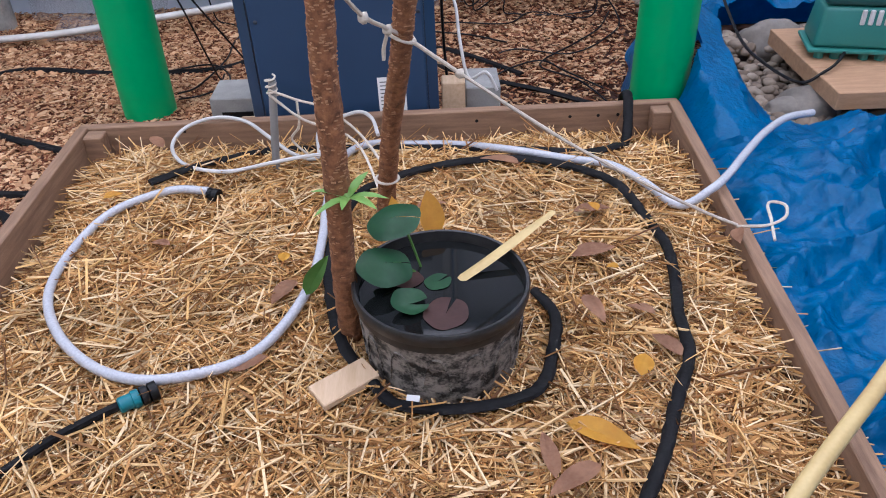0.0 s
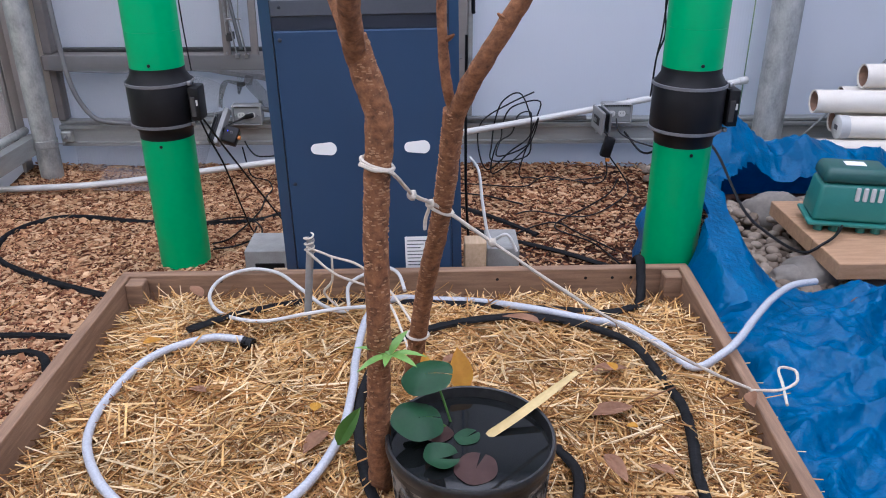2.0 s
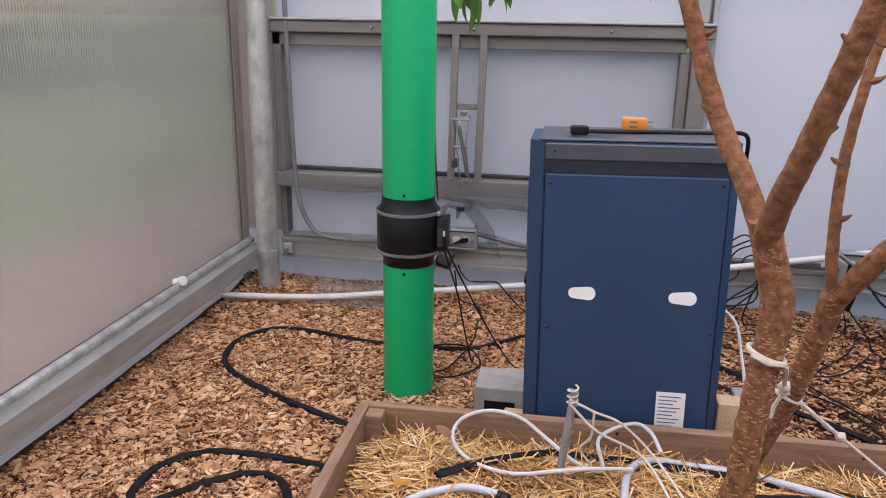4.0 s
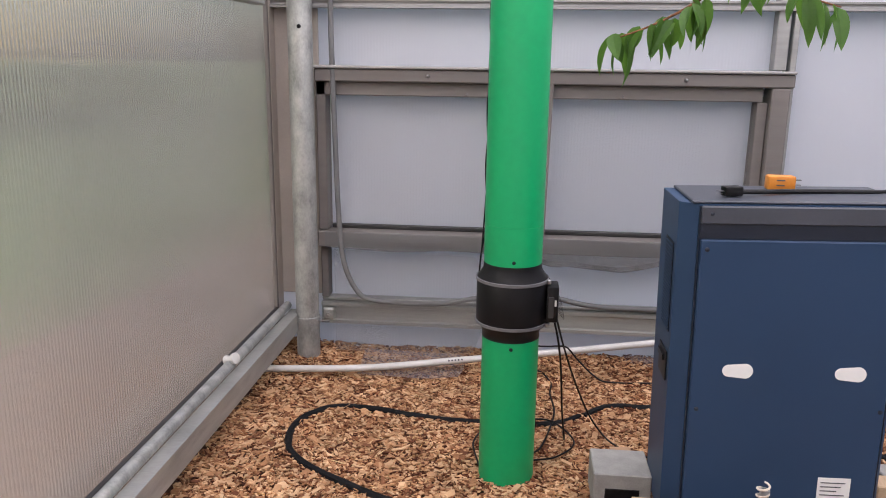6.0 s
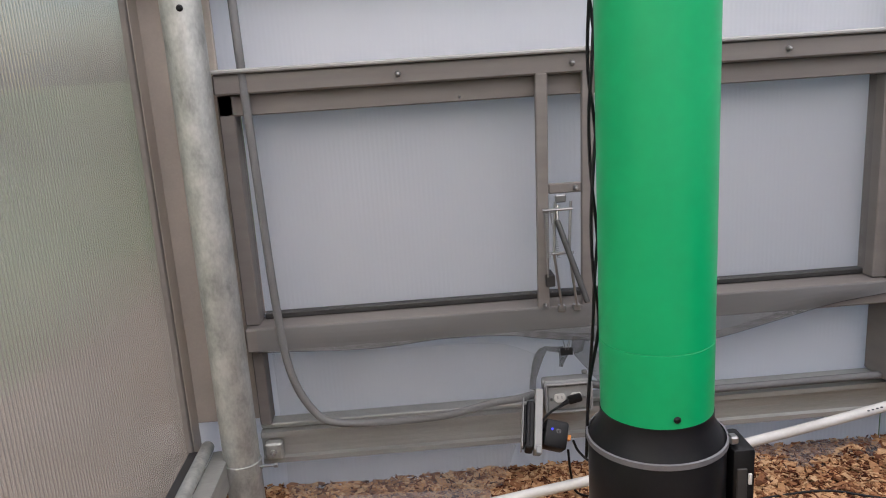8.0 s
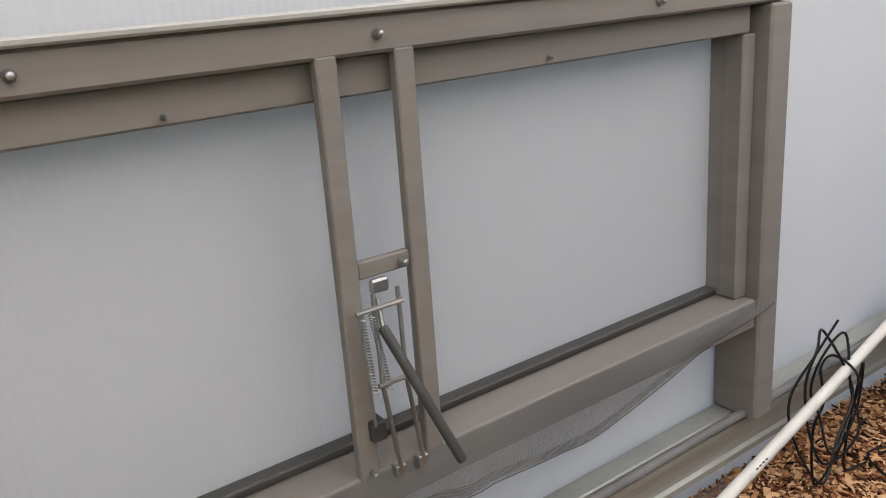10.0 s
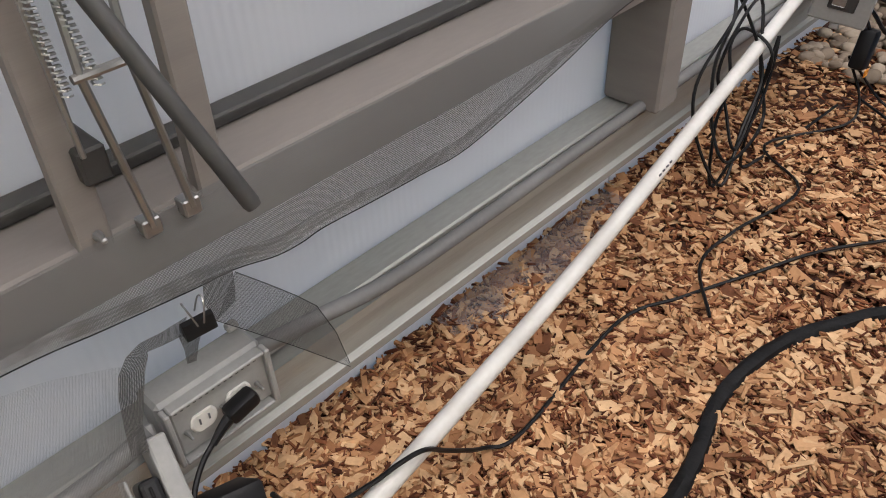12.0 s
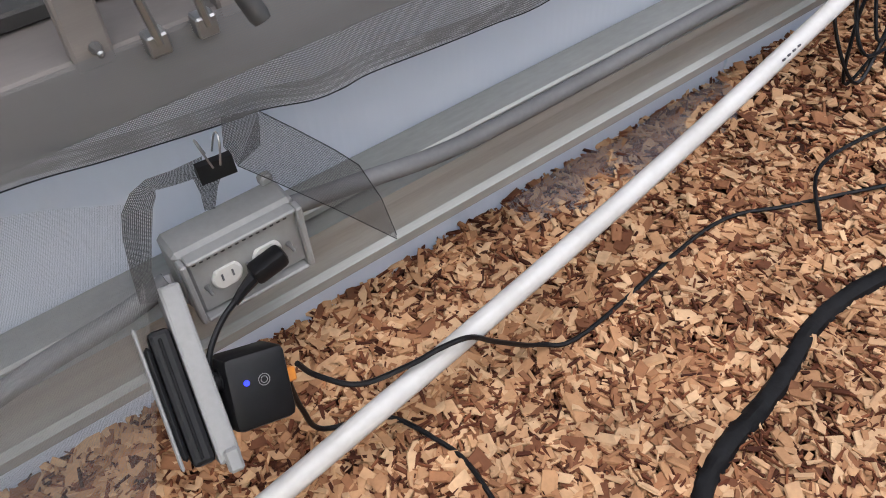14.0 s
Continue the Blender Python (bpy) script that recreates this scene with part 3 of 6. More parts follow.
def framing():
    t = thing("wall_frame", "galvanised rails bolted along the foot of the back wall", "rail", kind="structure")
    part("lower_rail", channel_bm(-1.70, 4.1, 4.335, 4.425, 0.185, 0.30), "zincrail", t)
    part("upper_lip", box_bm(-1.70, 4.1, 4.36, 4.425, 0.304, 0.322, 0.004), "zincrail", t)
    part("end_sheet", box_bm(-1.93, -1.705, 4.405, 4.425, 0.325, ZT - 0.02, 0.003), "beige", t)
    part("upper_rail", channel_bm(-1.93, 4.1, 4.335, 4.425, 1.795, 1.835, 0.008), "alu", t)
    for x in (-1.655, 2.05):
        b = part("bracket", box_bm(x - 0.03, x + 0.03, 4.30, 4.337, 0.215, 0.275, 0.006), "steel", t)
        part("bolt", lathe_bm([(0.012, 0), (0.012, 0.012), (0.005, 0.014), (0.005, 0.03)], 6, m=pose(x, 4.30, 0.245, 90)), "chrome", b)
    # side wall rail with its round top edge
    t = thing("side_rail", "pale metal rail along the foot of the side wall", "rail", kind="structure")
    bm = channel_bm(0, 5.7, 0, 0.06, 0.17, 0.265, 0.014)
    part("rail", move(bm, pose(XL + 0.088, 4.30, 0, 0, 0, -90)), "zincrail", t)
    # solid dark strip stands for the shade between rail and tube
    part("groove_shade", box_bm(XL + 0.010, XL + 0.083, YF + 0.1, 4.29, 0.2665, 0.276, 0.002), "strip", t, "dark strip for the shade in the gap under the tube")
    part("top_tube", tube_bm([(XL + 0.072, 4.30, 0.285), (XL + 0.072, YF + 0.1, 0.285)], 0.022, 10, straight=True), "steel", t, smooth=True)
    part("top_rail", box_bm(XL + 0.003, XL + 0.06, YF, 4.15, 1.79, 1.83, 0.006), "alu", t)
    part("corner_trim", box_bm(XL + 0.003, XL + 0.022, 4.285, 4.310, 0.1, ZT - 0.02, 0.003), "greybeam", t)
    part("corner_strip", box_bm(XL + 0.003, XL + 0.022, 4.315, 4.400, 0.0, ZT - 0.02, 0.002), "beige", t, "beige corner sheet")
    # posts
    for x, y, r in ((-1.755, 4.262, 0.060), (2.20, 4.245, 0.078)):
        p = thing("post", "mottled galvanised steel post with a bolted clamp", "post", "posts along the back wall", "structure")
        part("tube", lathe_bm([(r, -0.04), (r, ZT - 0.01)], 28, m=Matrix.Translation((x, y, 0))), "steel", p, smooth=True)
        c = part("clamp", lathe_bm([(r + 0.001, 0.205), (r + 0.004, 0.207), (r + 0.004, 0.245), (r + 0.001, 0.247)], 28, m=Matrix.Translation((x, y, 0))), "steel", p, smooth=True)
        part("bolt", lathe_bm([(0.008, 0), (0.008, 0.012), (0.004, 0.014), (0.004, 0.06)], 6, m=pose(x + r + 0.06, y - 0.02, 0.226, 0, -90)), "chrome", c)
        part("plug", lathe_bm([(0.010, 0), (0.010, 0.004), (0.006, 0.008)], 12, m=pose(x + 0.012, y - r + 0.002, 1.70, 90)), "black", p)
    tagged(link("tie_rod", tube_bm([(2.42, 4.33, 0.20), (2.83, 4.35, 0.64), (3.6, 4.38, 1.47)], 0.006, 8, straight=True), "steel", smooth=True), "thin steel tie rod bracing the post", "rod", kind="structure")


framing()


def screw(x, y, z, parent, r=0.009):
    s = part("screw", lathe_bm([(r, 0.0), (r, 0.004), (r * 0.62, 0.009), (r * 0.62, 0.016), (r * 0.3, 0.018)], 8, m=pose(x, y, z, 90)), "chrome", parent, smooth=True)
    return s


def vent_window():
    """The vent in the back wall: brown-grey frame, pane, mullion ladder, screen."""
    w = thing("window_1", "grey-brown metal framed vent window behind insect screen", "window", kind="structure")
    x0, x1 = -1.70, 0.548
    top = part("top_rail", box_bm(x0, x1 + 0.03, 4.29, 4.425, 1.445, 1.508, 0.006), "greybeam", w)
    part("top_lip", box_bm(x0, x1 + 0.03, 4.275, 4.335, 1.508, 1.522, 0.004), "alu", w)
    part("top_rebate", box_bm(x0, 0.45, 4.325, 4.425, 1.378, 1.444, 0.004), "greybeam", w)
    part("bottom_rail", box_bm(x0, x1 - 0.075, 4.292, 4.425, 0.610, 0.692, 0.006), "greybeam", w)
    part("glazing_strip", box_bm(-1.645, 0.449, 4.385, 4.425, 0.694, 0.713, 0.003), "strip", w)
    for a, b, c, d in ((-1.70, -1.652, 0.694, 1.444), (0.426, 0.475, 0.694, 1.376)):
        part("side_rail", box_bm(a, b, 4.325, 4.425, c, d, 0.004), "greybeam", w)
    part("jamb", box_bm(0.477, 0.560, 4.285, 4.425, 0.325, 1.443, 0.006), "greybeam", w)
    part("jamb_strip", box_bm(0.563, 0.590, 4.345, 4.425, 0.325, ZT - 0.03, 0.004), "alu", w)
    part("side_strip", box_bm(-1.698, -1.660, 4.345, 4.425, 0.325, 0.608, 0.004), "greybeam", w)
    part("upper_mullion", box_bm(0.49, 0.548, 4.35, 4.425, 1.525, ZT - 0.03, 0.004), "alu", w)
    part("pane", box_bm(-1.65, 0.45, 4.418, 4.426, 0.713, 1.392), "opal", w)
    bm = bmesh.new()
    uv = bm.loops.layers.uv.new("UVMap")
    q = [(-1.65, 0.715), (0.424, 0.715), (0.424, 1.376), (-1.65, 1.376)]
    f = bm.faces.new([bm.verts.new((a, 4.372, b)) for a, b in q])
    for lp, c in zip(f.loops, q):
        lp[uv].uv = c
    part("screen", bm, "screenfine", w, "grey insect screen stretched over the pane")
    # ladder that carries the opener
    for a in (-0.696, -0.550):
        bm = box_bm(a - 0.019, a + 0.019, 4.288, 4.312, 0.680, 1.450, 0.003)
        for v in bm.verts:
            v.co.x -= 0.020 * (1.45 - v.co.z)
        part("mullion", bm, "greybeam", w)
    part("cross_bar", box_bm(-0.683, -0.577, 4.294, 4.310, 1.070, 1.102, 0.003), "greybeam", w)
    for x in (-1.137, -0.60, 0.082):
        screw(x, 4.288, 1.476, w)
    for x in (-0.95, -0.2):
        screw(x, 4.323, 1.392, w, 0.005)
    screw(-0.597, 4.290, 1.086, w)
    screw(-0.708, 4.287, 0.702, w, 0.006)
    return w


vent_window()


def vent_opener():
    o = thing("vent_opener", "metal automatic vent opener with a dark piston and springs", "vent opener")
    part("hanger", box_bm(-0.650, -0.614, 4.286, 4.300, 1.040, 1.066, 0.004), "chrome", o)
    for x in (-0.652, -0.602):
        part("upper_arm", tube_bm([(x, 4.282, 1.045), (x - 0.012, 4.262, 0.88)], 0.0045, 6, straight=True), "chrome", o)
        part("lower_arm", tube_bm([(x - 0.012, 4.262, 0.88), (x - 0.008 + 0.02, 4.272, 0.690)], 0.0045, 6, straight=True), "chrome", o)
        part("foot", box_bm(x, x + 0.022, 4.270, 4.291, 0.678, 0.700, 0.002), "chrome", o)
    part("pivot_bar", tube_bm([(-0.672, 4.262, 0.88), (-0.600, 4.262, 0.88)], 0.005, 8, straight=True), "chrome", o)
    part("pivot_head", tube_bm([(-0.695, 4.270, 1.022), (-0.600, 4.270, 1.022)], 0.005, 8, straight=True), "chrome", o)
    for x, dx in ((-0.686, 0.004), (-0.668, 0.012)):
        coil = [(x + dx * i / 90 + 0.0055 * math.cos(i * 1.05), 4.266 + 0.0055 * math.sin(i * 1.05), 1.015 - 0.150 * i / 150) for i in range(150)]
        part("spring", tube_bm(coil, 0.0013, 4, straight=True), "chrome", o)
    part("spring_rod", tube_bm([(-0.690, 4.268, 1.02), (-0.684, 4.270, 0.80)], 0.003, 6, straight=True), "chrome", o)
    part("bracket", box_bm(-0.690, -0.660, 4.272, 4.349, 0.765, 0.805, 0.003), "strip", o)
    part("piston_rod", tube_bm([(-0.645, 4.280, 1.035), (-0.650, 4.262, 0.983)], 0.005, 8, straight=True), "chrome", o)
    part("piston", lathe_bm([(0.006, -0.004), (0.0095, 0), (0.0095, 0.268), (0.008, 0.274), (0.004, 0.275)], 16,
                            m=look((-0.650, 4.262, 0.985), (-0.596, 4.168, 0.788)) @ pose(0, 0, 0, 180)), "piston", o, "dark ribbed gas piston", True)
    o.location.x = -0.014
    return o


vent_opener()


def screen_bm(rows):
    """A draped sheet from rows of points; UVs run in metres so that the weave keeps its size."""
    bm = bmesh.new()
    uv = bm.loops.layers.uv.new("UVMap")
    grid = [smooth_path(r, 6) for r in rows]
    vs = [[bm.verts.new(q) for q in r] for r in grid]
    n = len(vs[0])
    us = [0.0]
    for i in range(1, n):
        us.append(us[-1] + (grid[0][i] - grid[0][i - 1]).length)
    wv = [0.0]
    for i in range(1, len(grid)):
        wv.append(wv[-1] + sum((grid[i][j] - grid[i - 1][j]).length for j in (0, n // 2, n - 1)) / 3)
    for i in range(len(vs) - 1):
        for j in range(n - 1):
            f = bm.faces.new((vs[i][j], vs[i][j + 1], vs[i + 1][j + 1], vs[i + 1][j]))
            for lp, (a, b) in zip(f.loops, ((i, j), (i, j + 1), (i + 1, j + 1), (i + 1, j))):
                lp[uv].uv = (us[b], wv[a])
    return bm


def screens():
    s = thing("insect_screen", "dark grey insect screen stretched over the vent, lower edge loose", "insect screen")
    # loose hem below the sill
    xs = [-1.66, -1.3, -1.05, -0.84, -0.74, -0.63, -0.57, -0.51, -0.47, -0.43, -0.33, -0.24, -0.13, 0.08, 0.27, 0.46, 0.53]
    low = [0.615, 0.60, 0.612, 0.608, 0.590, 0.572, 0.567, 0.553, 0.552, 0.556, 0.548, 0.540, 0.538, 0.588, 0.628, 0.655, 0.67]
    rows = []
    for k in range(7):
        t = k / 6
        rows.append([(x, 4.286 - 0.008 * math.sin(t * 3.0) * (0.6 + 0.5 * math.sin(x * 9)), 0.694 + (z - 0.694) * t) for x, z in zip(xs, low)])
    part("hem", screen_bm(rows), "screenfold", s)
    rows = [[(x, 4.281 - 0.004 * math.sin(x * 14 + k), z + 0.026 - 0.026 * k) for x, z in zip(xs, low)] for k in range(2)]
    part("fold", screen_bm(rows), "screenfold", s)
    part("hem_edge", tube_bm([(x, 4.280 - 0.004 * math.sin(x * 14 + 1), z) for x, z in zip(xs, low)], 0.0008, 5, 6), "rubber", s)
    # sheet gathered by the clip, hanging down in front of the socket
    rows = [[(-1.62, 4.30, 0.60), (-1.25, 4.29, 0.59), (-0.90, 4.285, 0.585), (-0.76, 4.28, 0.54), (-0.735, 4.27, 0.525)],
            [(-1.62, 4.31, 0.42), (-1.25, 4.29, 0.42), (-0.95, 4.27, 0.44), (-0.80, 4.26, 0.455), (-0.765, 4.245, 0.45)],
            [(-1.62, 4.32, 0.22), (-1.25, 4.29, 0.22), (-0.98, 4.26, 0.28), (-0.83, 4.24, 0.32), (-0.80, 4.23, 0.32)],
            [(-1.62, 4.30, 0.05), (-1.25, 4.27, 0.05), (-1.02, 4.24, 0.05), (-0.90, 4.22, 0.09), (-0.885, 4.21, 0.10)]]
    part("hanging_sheet", screen_bm(rows), "screen", s)
    # ribbons of doubled screen that leave the clip
    rows = [[(-0.655, 4.262, 0.560), (-0.665, 4.260, 0.538)], [(-0.690, 4.258, 0.563), (-0.695, 4.256, 0.546)], [(-0.718, 4.256, 0.568), (-0.714, 4.254, 0.552)],
            [(-0.738, 4.254, 0.562), (-0.716, 4.252, 0.546)], [(-0.754, 4.252, 0.545), (-0.724, 4.250, 0.535)], [(-0.764, 4.250, 0.515), (-0.738, 4.248, 0.500)],
            [(-0.772, 4.248, 0.470), (-0.752, 4.246, 0.462)], [(-0.778, 4.246, 0.425), (-0.757, 4.244, 0.418)]]
    part("ribbon", screen_bm(rows), "screendark", s)
    rows = [[(-0.672, 4.262, 0.540), (-0.638, 4.262, 0.532)], [(-0.670, 4.263, 0.515), (-0.650, 4.263, 0.512)], [(-0.672, 4.264, 0.490), (-0.660, 4.264, 0.486)]]
    part("ribbon", screen_bm(rows), "screendark", s)
    rows = [[(-0.622, 4.266, 0.592), (-0.580, 4.268, 0.582)], [(-0.630, 4.262, 0.560), (-0.584, 4.265, 0.560)], [(-0.622, 4.260, 0.530), (-0.590, 4.262, 0.540)]]
    part("gather", screen_bm(rows), "screendark", s)
    rows = [[(-0.622, 4.260, 0.530), (-0.580, 4.264, 0.580)], [(-0.590, 4.262, 0.490), (-0.540, 4.266, 0.532)], [(-0.556, 4.264, 0.446), (-0.500, 4.268, 0.482)],
            [(-0.520, 4.266, 0.400), (-0.470, 4.270, 0.440)], [(-0.475, 4.268, 0.340), (-0.444, 4.272, 0.366)], [(-0.430, 4.270, 0.280), (-0.427, 4.274, 0.284)]]
    part("corner_flap", screen_bm(rows), "screenflap", s)
    for a in (0, 1):
        part("flap_edge", tube_bm([r[a] for r in rows], 0.0006, 5, straight=True), "rubber", s)
    # skirt that runs out over the mulch at the foot of the wall
    xs = [-0.10, 0.0, 0.10, 0.2, 0.3, 0.4, 0.47, 0.52]
    rows = [[(x, 4.41 - 0.020 * k - (0.05 * math.sin((x + 0.10) * 4.8) * k / 4), floor_z(x, 4.41 - 0.04 * k) + 0.026 + 0.006 * math.sin(x * 23 + k) - 0.003 * k) for x in xs] for k in range(5)]
    part("ground_skirt", screen_bm(rows), "screenskirt", s)
    rows = [[(-1.45, 4.27, 0.075), (-1.15, 4.25, 0.075), (-1.03, 4.24, 0.08), (-0.93, 4.21, 0.085)], [(-1.45, 4.14, 0.046), (-1.15, 4.12, 0.050), (-1.03, 4.11, 0.046), (-0.92, 4.13, 0.050)],
            [(-1.45, 4.02, 0.036), (-1.15, 4.00, 0.036), (-1.05, 4.01, 0.036), (-0.945, 4.04, 0.038)]]
    part("sheet_foot", screen_bm(rows), "screenskirt", s)
    c = thing("binder_clip", "black binder clip pinching the insect screen", "clip")
    bm = prism_bm([(-0.011, 0), (0.011, 0), (0.004, 0.020), (-0.004, 0.020)], -0.020, 0.020)
    part("jaw", move(bm, pose(-0.647, 4.258, 0.536, 0, -8, 84)), "black", c)
    for s2 in (-1, 1):
        pts = [(-0.012, 0.004 * s2, 0.02), (-0.008, 0.010 * s2, 0.045), (0, 0.012 * s2, 0.052), (0.008, 0.010 * s2, 0.045), (0.012, 0.004 * s2, 0.02)]
        part("handle", move(tube_bm(pts, 0.0012, 5), pose(-0.647, 4.258, 0.536, 0, -8, 84)), "chrome", c)


screens()


def conduit():
    t = thing("conduit", "grey flexible conduit drooping along the back wall", "conduit")
    part("pipe", tube_bm([(-1.615, 4.315, 2.4), (-1.612, 4.30, 1.70), (-1.60, 4.29, 1.2), (-1.585, 4.285, 0.74), (-1.56, 4.285, 0.52), (-1.50, 4.29, 0.385), (-1.43, 4.30, 0.335), (-1.25, 4.31, 0.318), (-1.05, 4.31, 0.325), (-0.90, 4.30, 0.36), (-0.80, 4.30, 0.37), (-0.735, 4.30, 0.385)], 0.0135, 10), "conduit", t, smooth=True)
    part("pipe", tube_bm([(-0.565, 4.305, 0.40), (-0.45, 4.31, 0.375), (-0.30, 4.315, 0.345), (-0.1, 4.32, 0.335), (0.45, 4.325, 0.335), (1.22, 4.32, 0.335)], 0.0135, 10), "conduit", t, smooth=True)


conduit()


def outlet(x, swing, group, opened):
    """Weatherproof outlet box on the rail with a hinged cover."""
    o = thing("outlet_box", "grey weatherproof outlet box with its cover swung open", "outlet", group)
    y = 4.287
    part("back_box", box_bm(x - 0.082, x + 0.082, y + 0.004, 4.345, 0.325, 0.424, 0.006), "greyplastic", o)
    part("face_plate", box_bm(x - 0.072, x + 0.078, y - 0.006, y + 0.003, 0.322, 0.415, 0.004), "greyplastic", o)
    for k in range(14):
        part("hinge_rib", box_bm(x - 0.066 + k * 0.0095, x - 0.061 + k * 0.0095, y - 0.010, y - 0.002, 0.408, 0.418, 0.001), "strip", o)
    for a, b, c, d in ((x + 0.074, x + 0.083, 0.316, 0.420), (x - 0.081, x - 0.073, 0.316, 0.420), (x - 0.0725, x + 0.0735, 0.314, 0.3215), (x - 0.0725, x + 0.0735, 0.4155, 0.422)):
        part("rim", box_bm(a, b, y - 0.016, y + 0.003, c, d, 0.002), "greyplastic", o)
    part("mounting_ear", box_bm(x + 0.060, x + 0.078, 4.330, 4.345, 0.4245, 0.438, 0.003), "greyplastic", o)
    for dx in (-0.058, 0.056):
        screw(x + dx, y - 0.007, 0.366, o, 0.004)
    for dx in (-0.030, 0.026):
        bm = lathe_bm([(0.0205, 0), (0.0205, 0.003), (0.018, 0.005)], 24)
        for v in bm.verts:
            v.co.y = max(-0.0155, min(0.0155, v.co.y))
        r = part("socket", move(bm, pose(x + dx, y - 0.005, 0.368, 90)), "white", o)
        for sx in (-0.007, 0.007):
            part("slot", box_bm(x + dx + sx - 0.0012, x + dx + sx + 0.0012, y - 0.0115, y - 0.0095, 0.366, 0.376), "ink", r)
    screw(x - 0.002, y - 0.005, 0.368, o, 0.003)
    # cover
    if opened:
        c = part("cover", box_bm(-0.013, 0.013, -0.060, 0, 0.0, 0.215, 0.004, 2), "greyplastic", o)
        part("cover_gasket", box_bm(-0.040, -0.014, -0.066, -0.004, 0.045, 0.208, 0.006, 2), "black", c)
        part("gasket_lip", box_bm(-0.030, -0.026, -0.060, -0.001, 0.055, 0.200, 0.001), "rubber", c)
        part("cover_rim", box_bm(-0.048, -0.041, -0.064, -0.002, 0.060, 0.196, 0.003), "black", c)
        part("cover_edge", box_bm(-0.053, -0.049, -0.068, -0.004, 0.035, 0.205, 0.0015), "greyplastic", c)
        part("latch", box_bm(-0.006, 0.012, -0.012, 0.006, 0.200, 0.228, 0.003), "greyplastic", c)
        part("hinge_arm", box_bm(-0.010, 0.012, -0.062, -0.046, -0.018, 0.004, 0.003), "greyplastic", c)
        c.matrix_basis = swing
        return o
    c = part("cover", box_bm(-0.075, 0.075, -0.008, 0.008, -0.062, 0.062, 0.006, 2), "greyplastic", o)
    part("cover_gasket", box_bm(-0.068, 0.068, 0.010, 0.034, -0.055, 0.055, 0.008, 2), "black", c)
    part("cover_rim", box_bm(-0.072, 0.072, 0.036, 0.046, -0.059, 0.059, 0.004), "greyplastic", c)
    part("window", box_bm(-0.035, 0.035, -0.012, -0.0085, -0.022, 0.022, 0.003), "strip", c)
    # reflection on the window, made as a small bright plate before it
    part("window_glint", box_bm(-0.026, 0.008, -0.014, -0.0125, -0.012, 0.010, 0.002), "chrome", c)
    part("latch", box_bm(-0.012, 0.012, -0.006, 0.020, -0.078, -0.060, 0.003), "greyplastic", c)
    c.matrix_basis = swing
    return o


droop = Vector((-0.035, -0.150, -0.135)).normalized()
side = (Vector((1, 0, 0)) - droop * droop.x).normalized()
outlet(-0.640, Matrix.Translation((-0.741, 4.262, 0.418)) @ Matrix((side, droop.cross(side), droop)).transposed().to_4x4(), "outlets on the rail", True)
outlet(1.38, pose(1.265, 4.205, 0.355, 0, 6, -78), "outlets on the rail", False)


def plug(x, y, z, m, cord, name="power_cable", label="black power cable with a moulded plug"):
    t = thing(name, label, "power cord")
    part("plug", move(box_bm(-0.036, 0.014, -0.034, -0.006, -0.013, 0.013, 0.008, 2), m), "black", t, smooth=True)
    part("strain_relief", move(tube_bm([(-0.032, -0.022, -0.001), (-0.052, -0.025, -0.005), (-0.072, -0.030, -0.010)], [0.009, 0.007, 0.005], 8), m), "black", t, smooth=True)
    part("cord", tube_bm(cord, 0.004, 8), "black", t, smooth=True)


plug(0, 0, 0, pose(-0.612, 4.281, 0.372, 0, -12, 0), [(-0.680, 4.252, 0.348), (-0.700, 4.244, 0.342), (-0.720, 4.232, 0.334), (-0.738, 4.216, 0.325), (-0.748, 4.200, 0.312), (-0.750, 4.186, 0.298)])


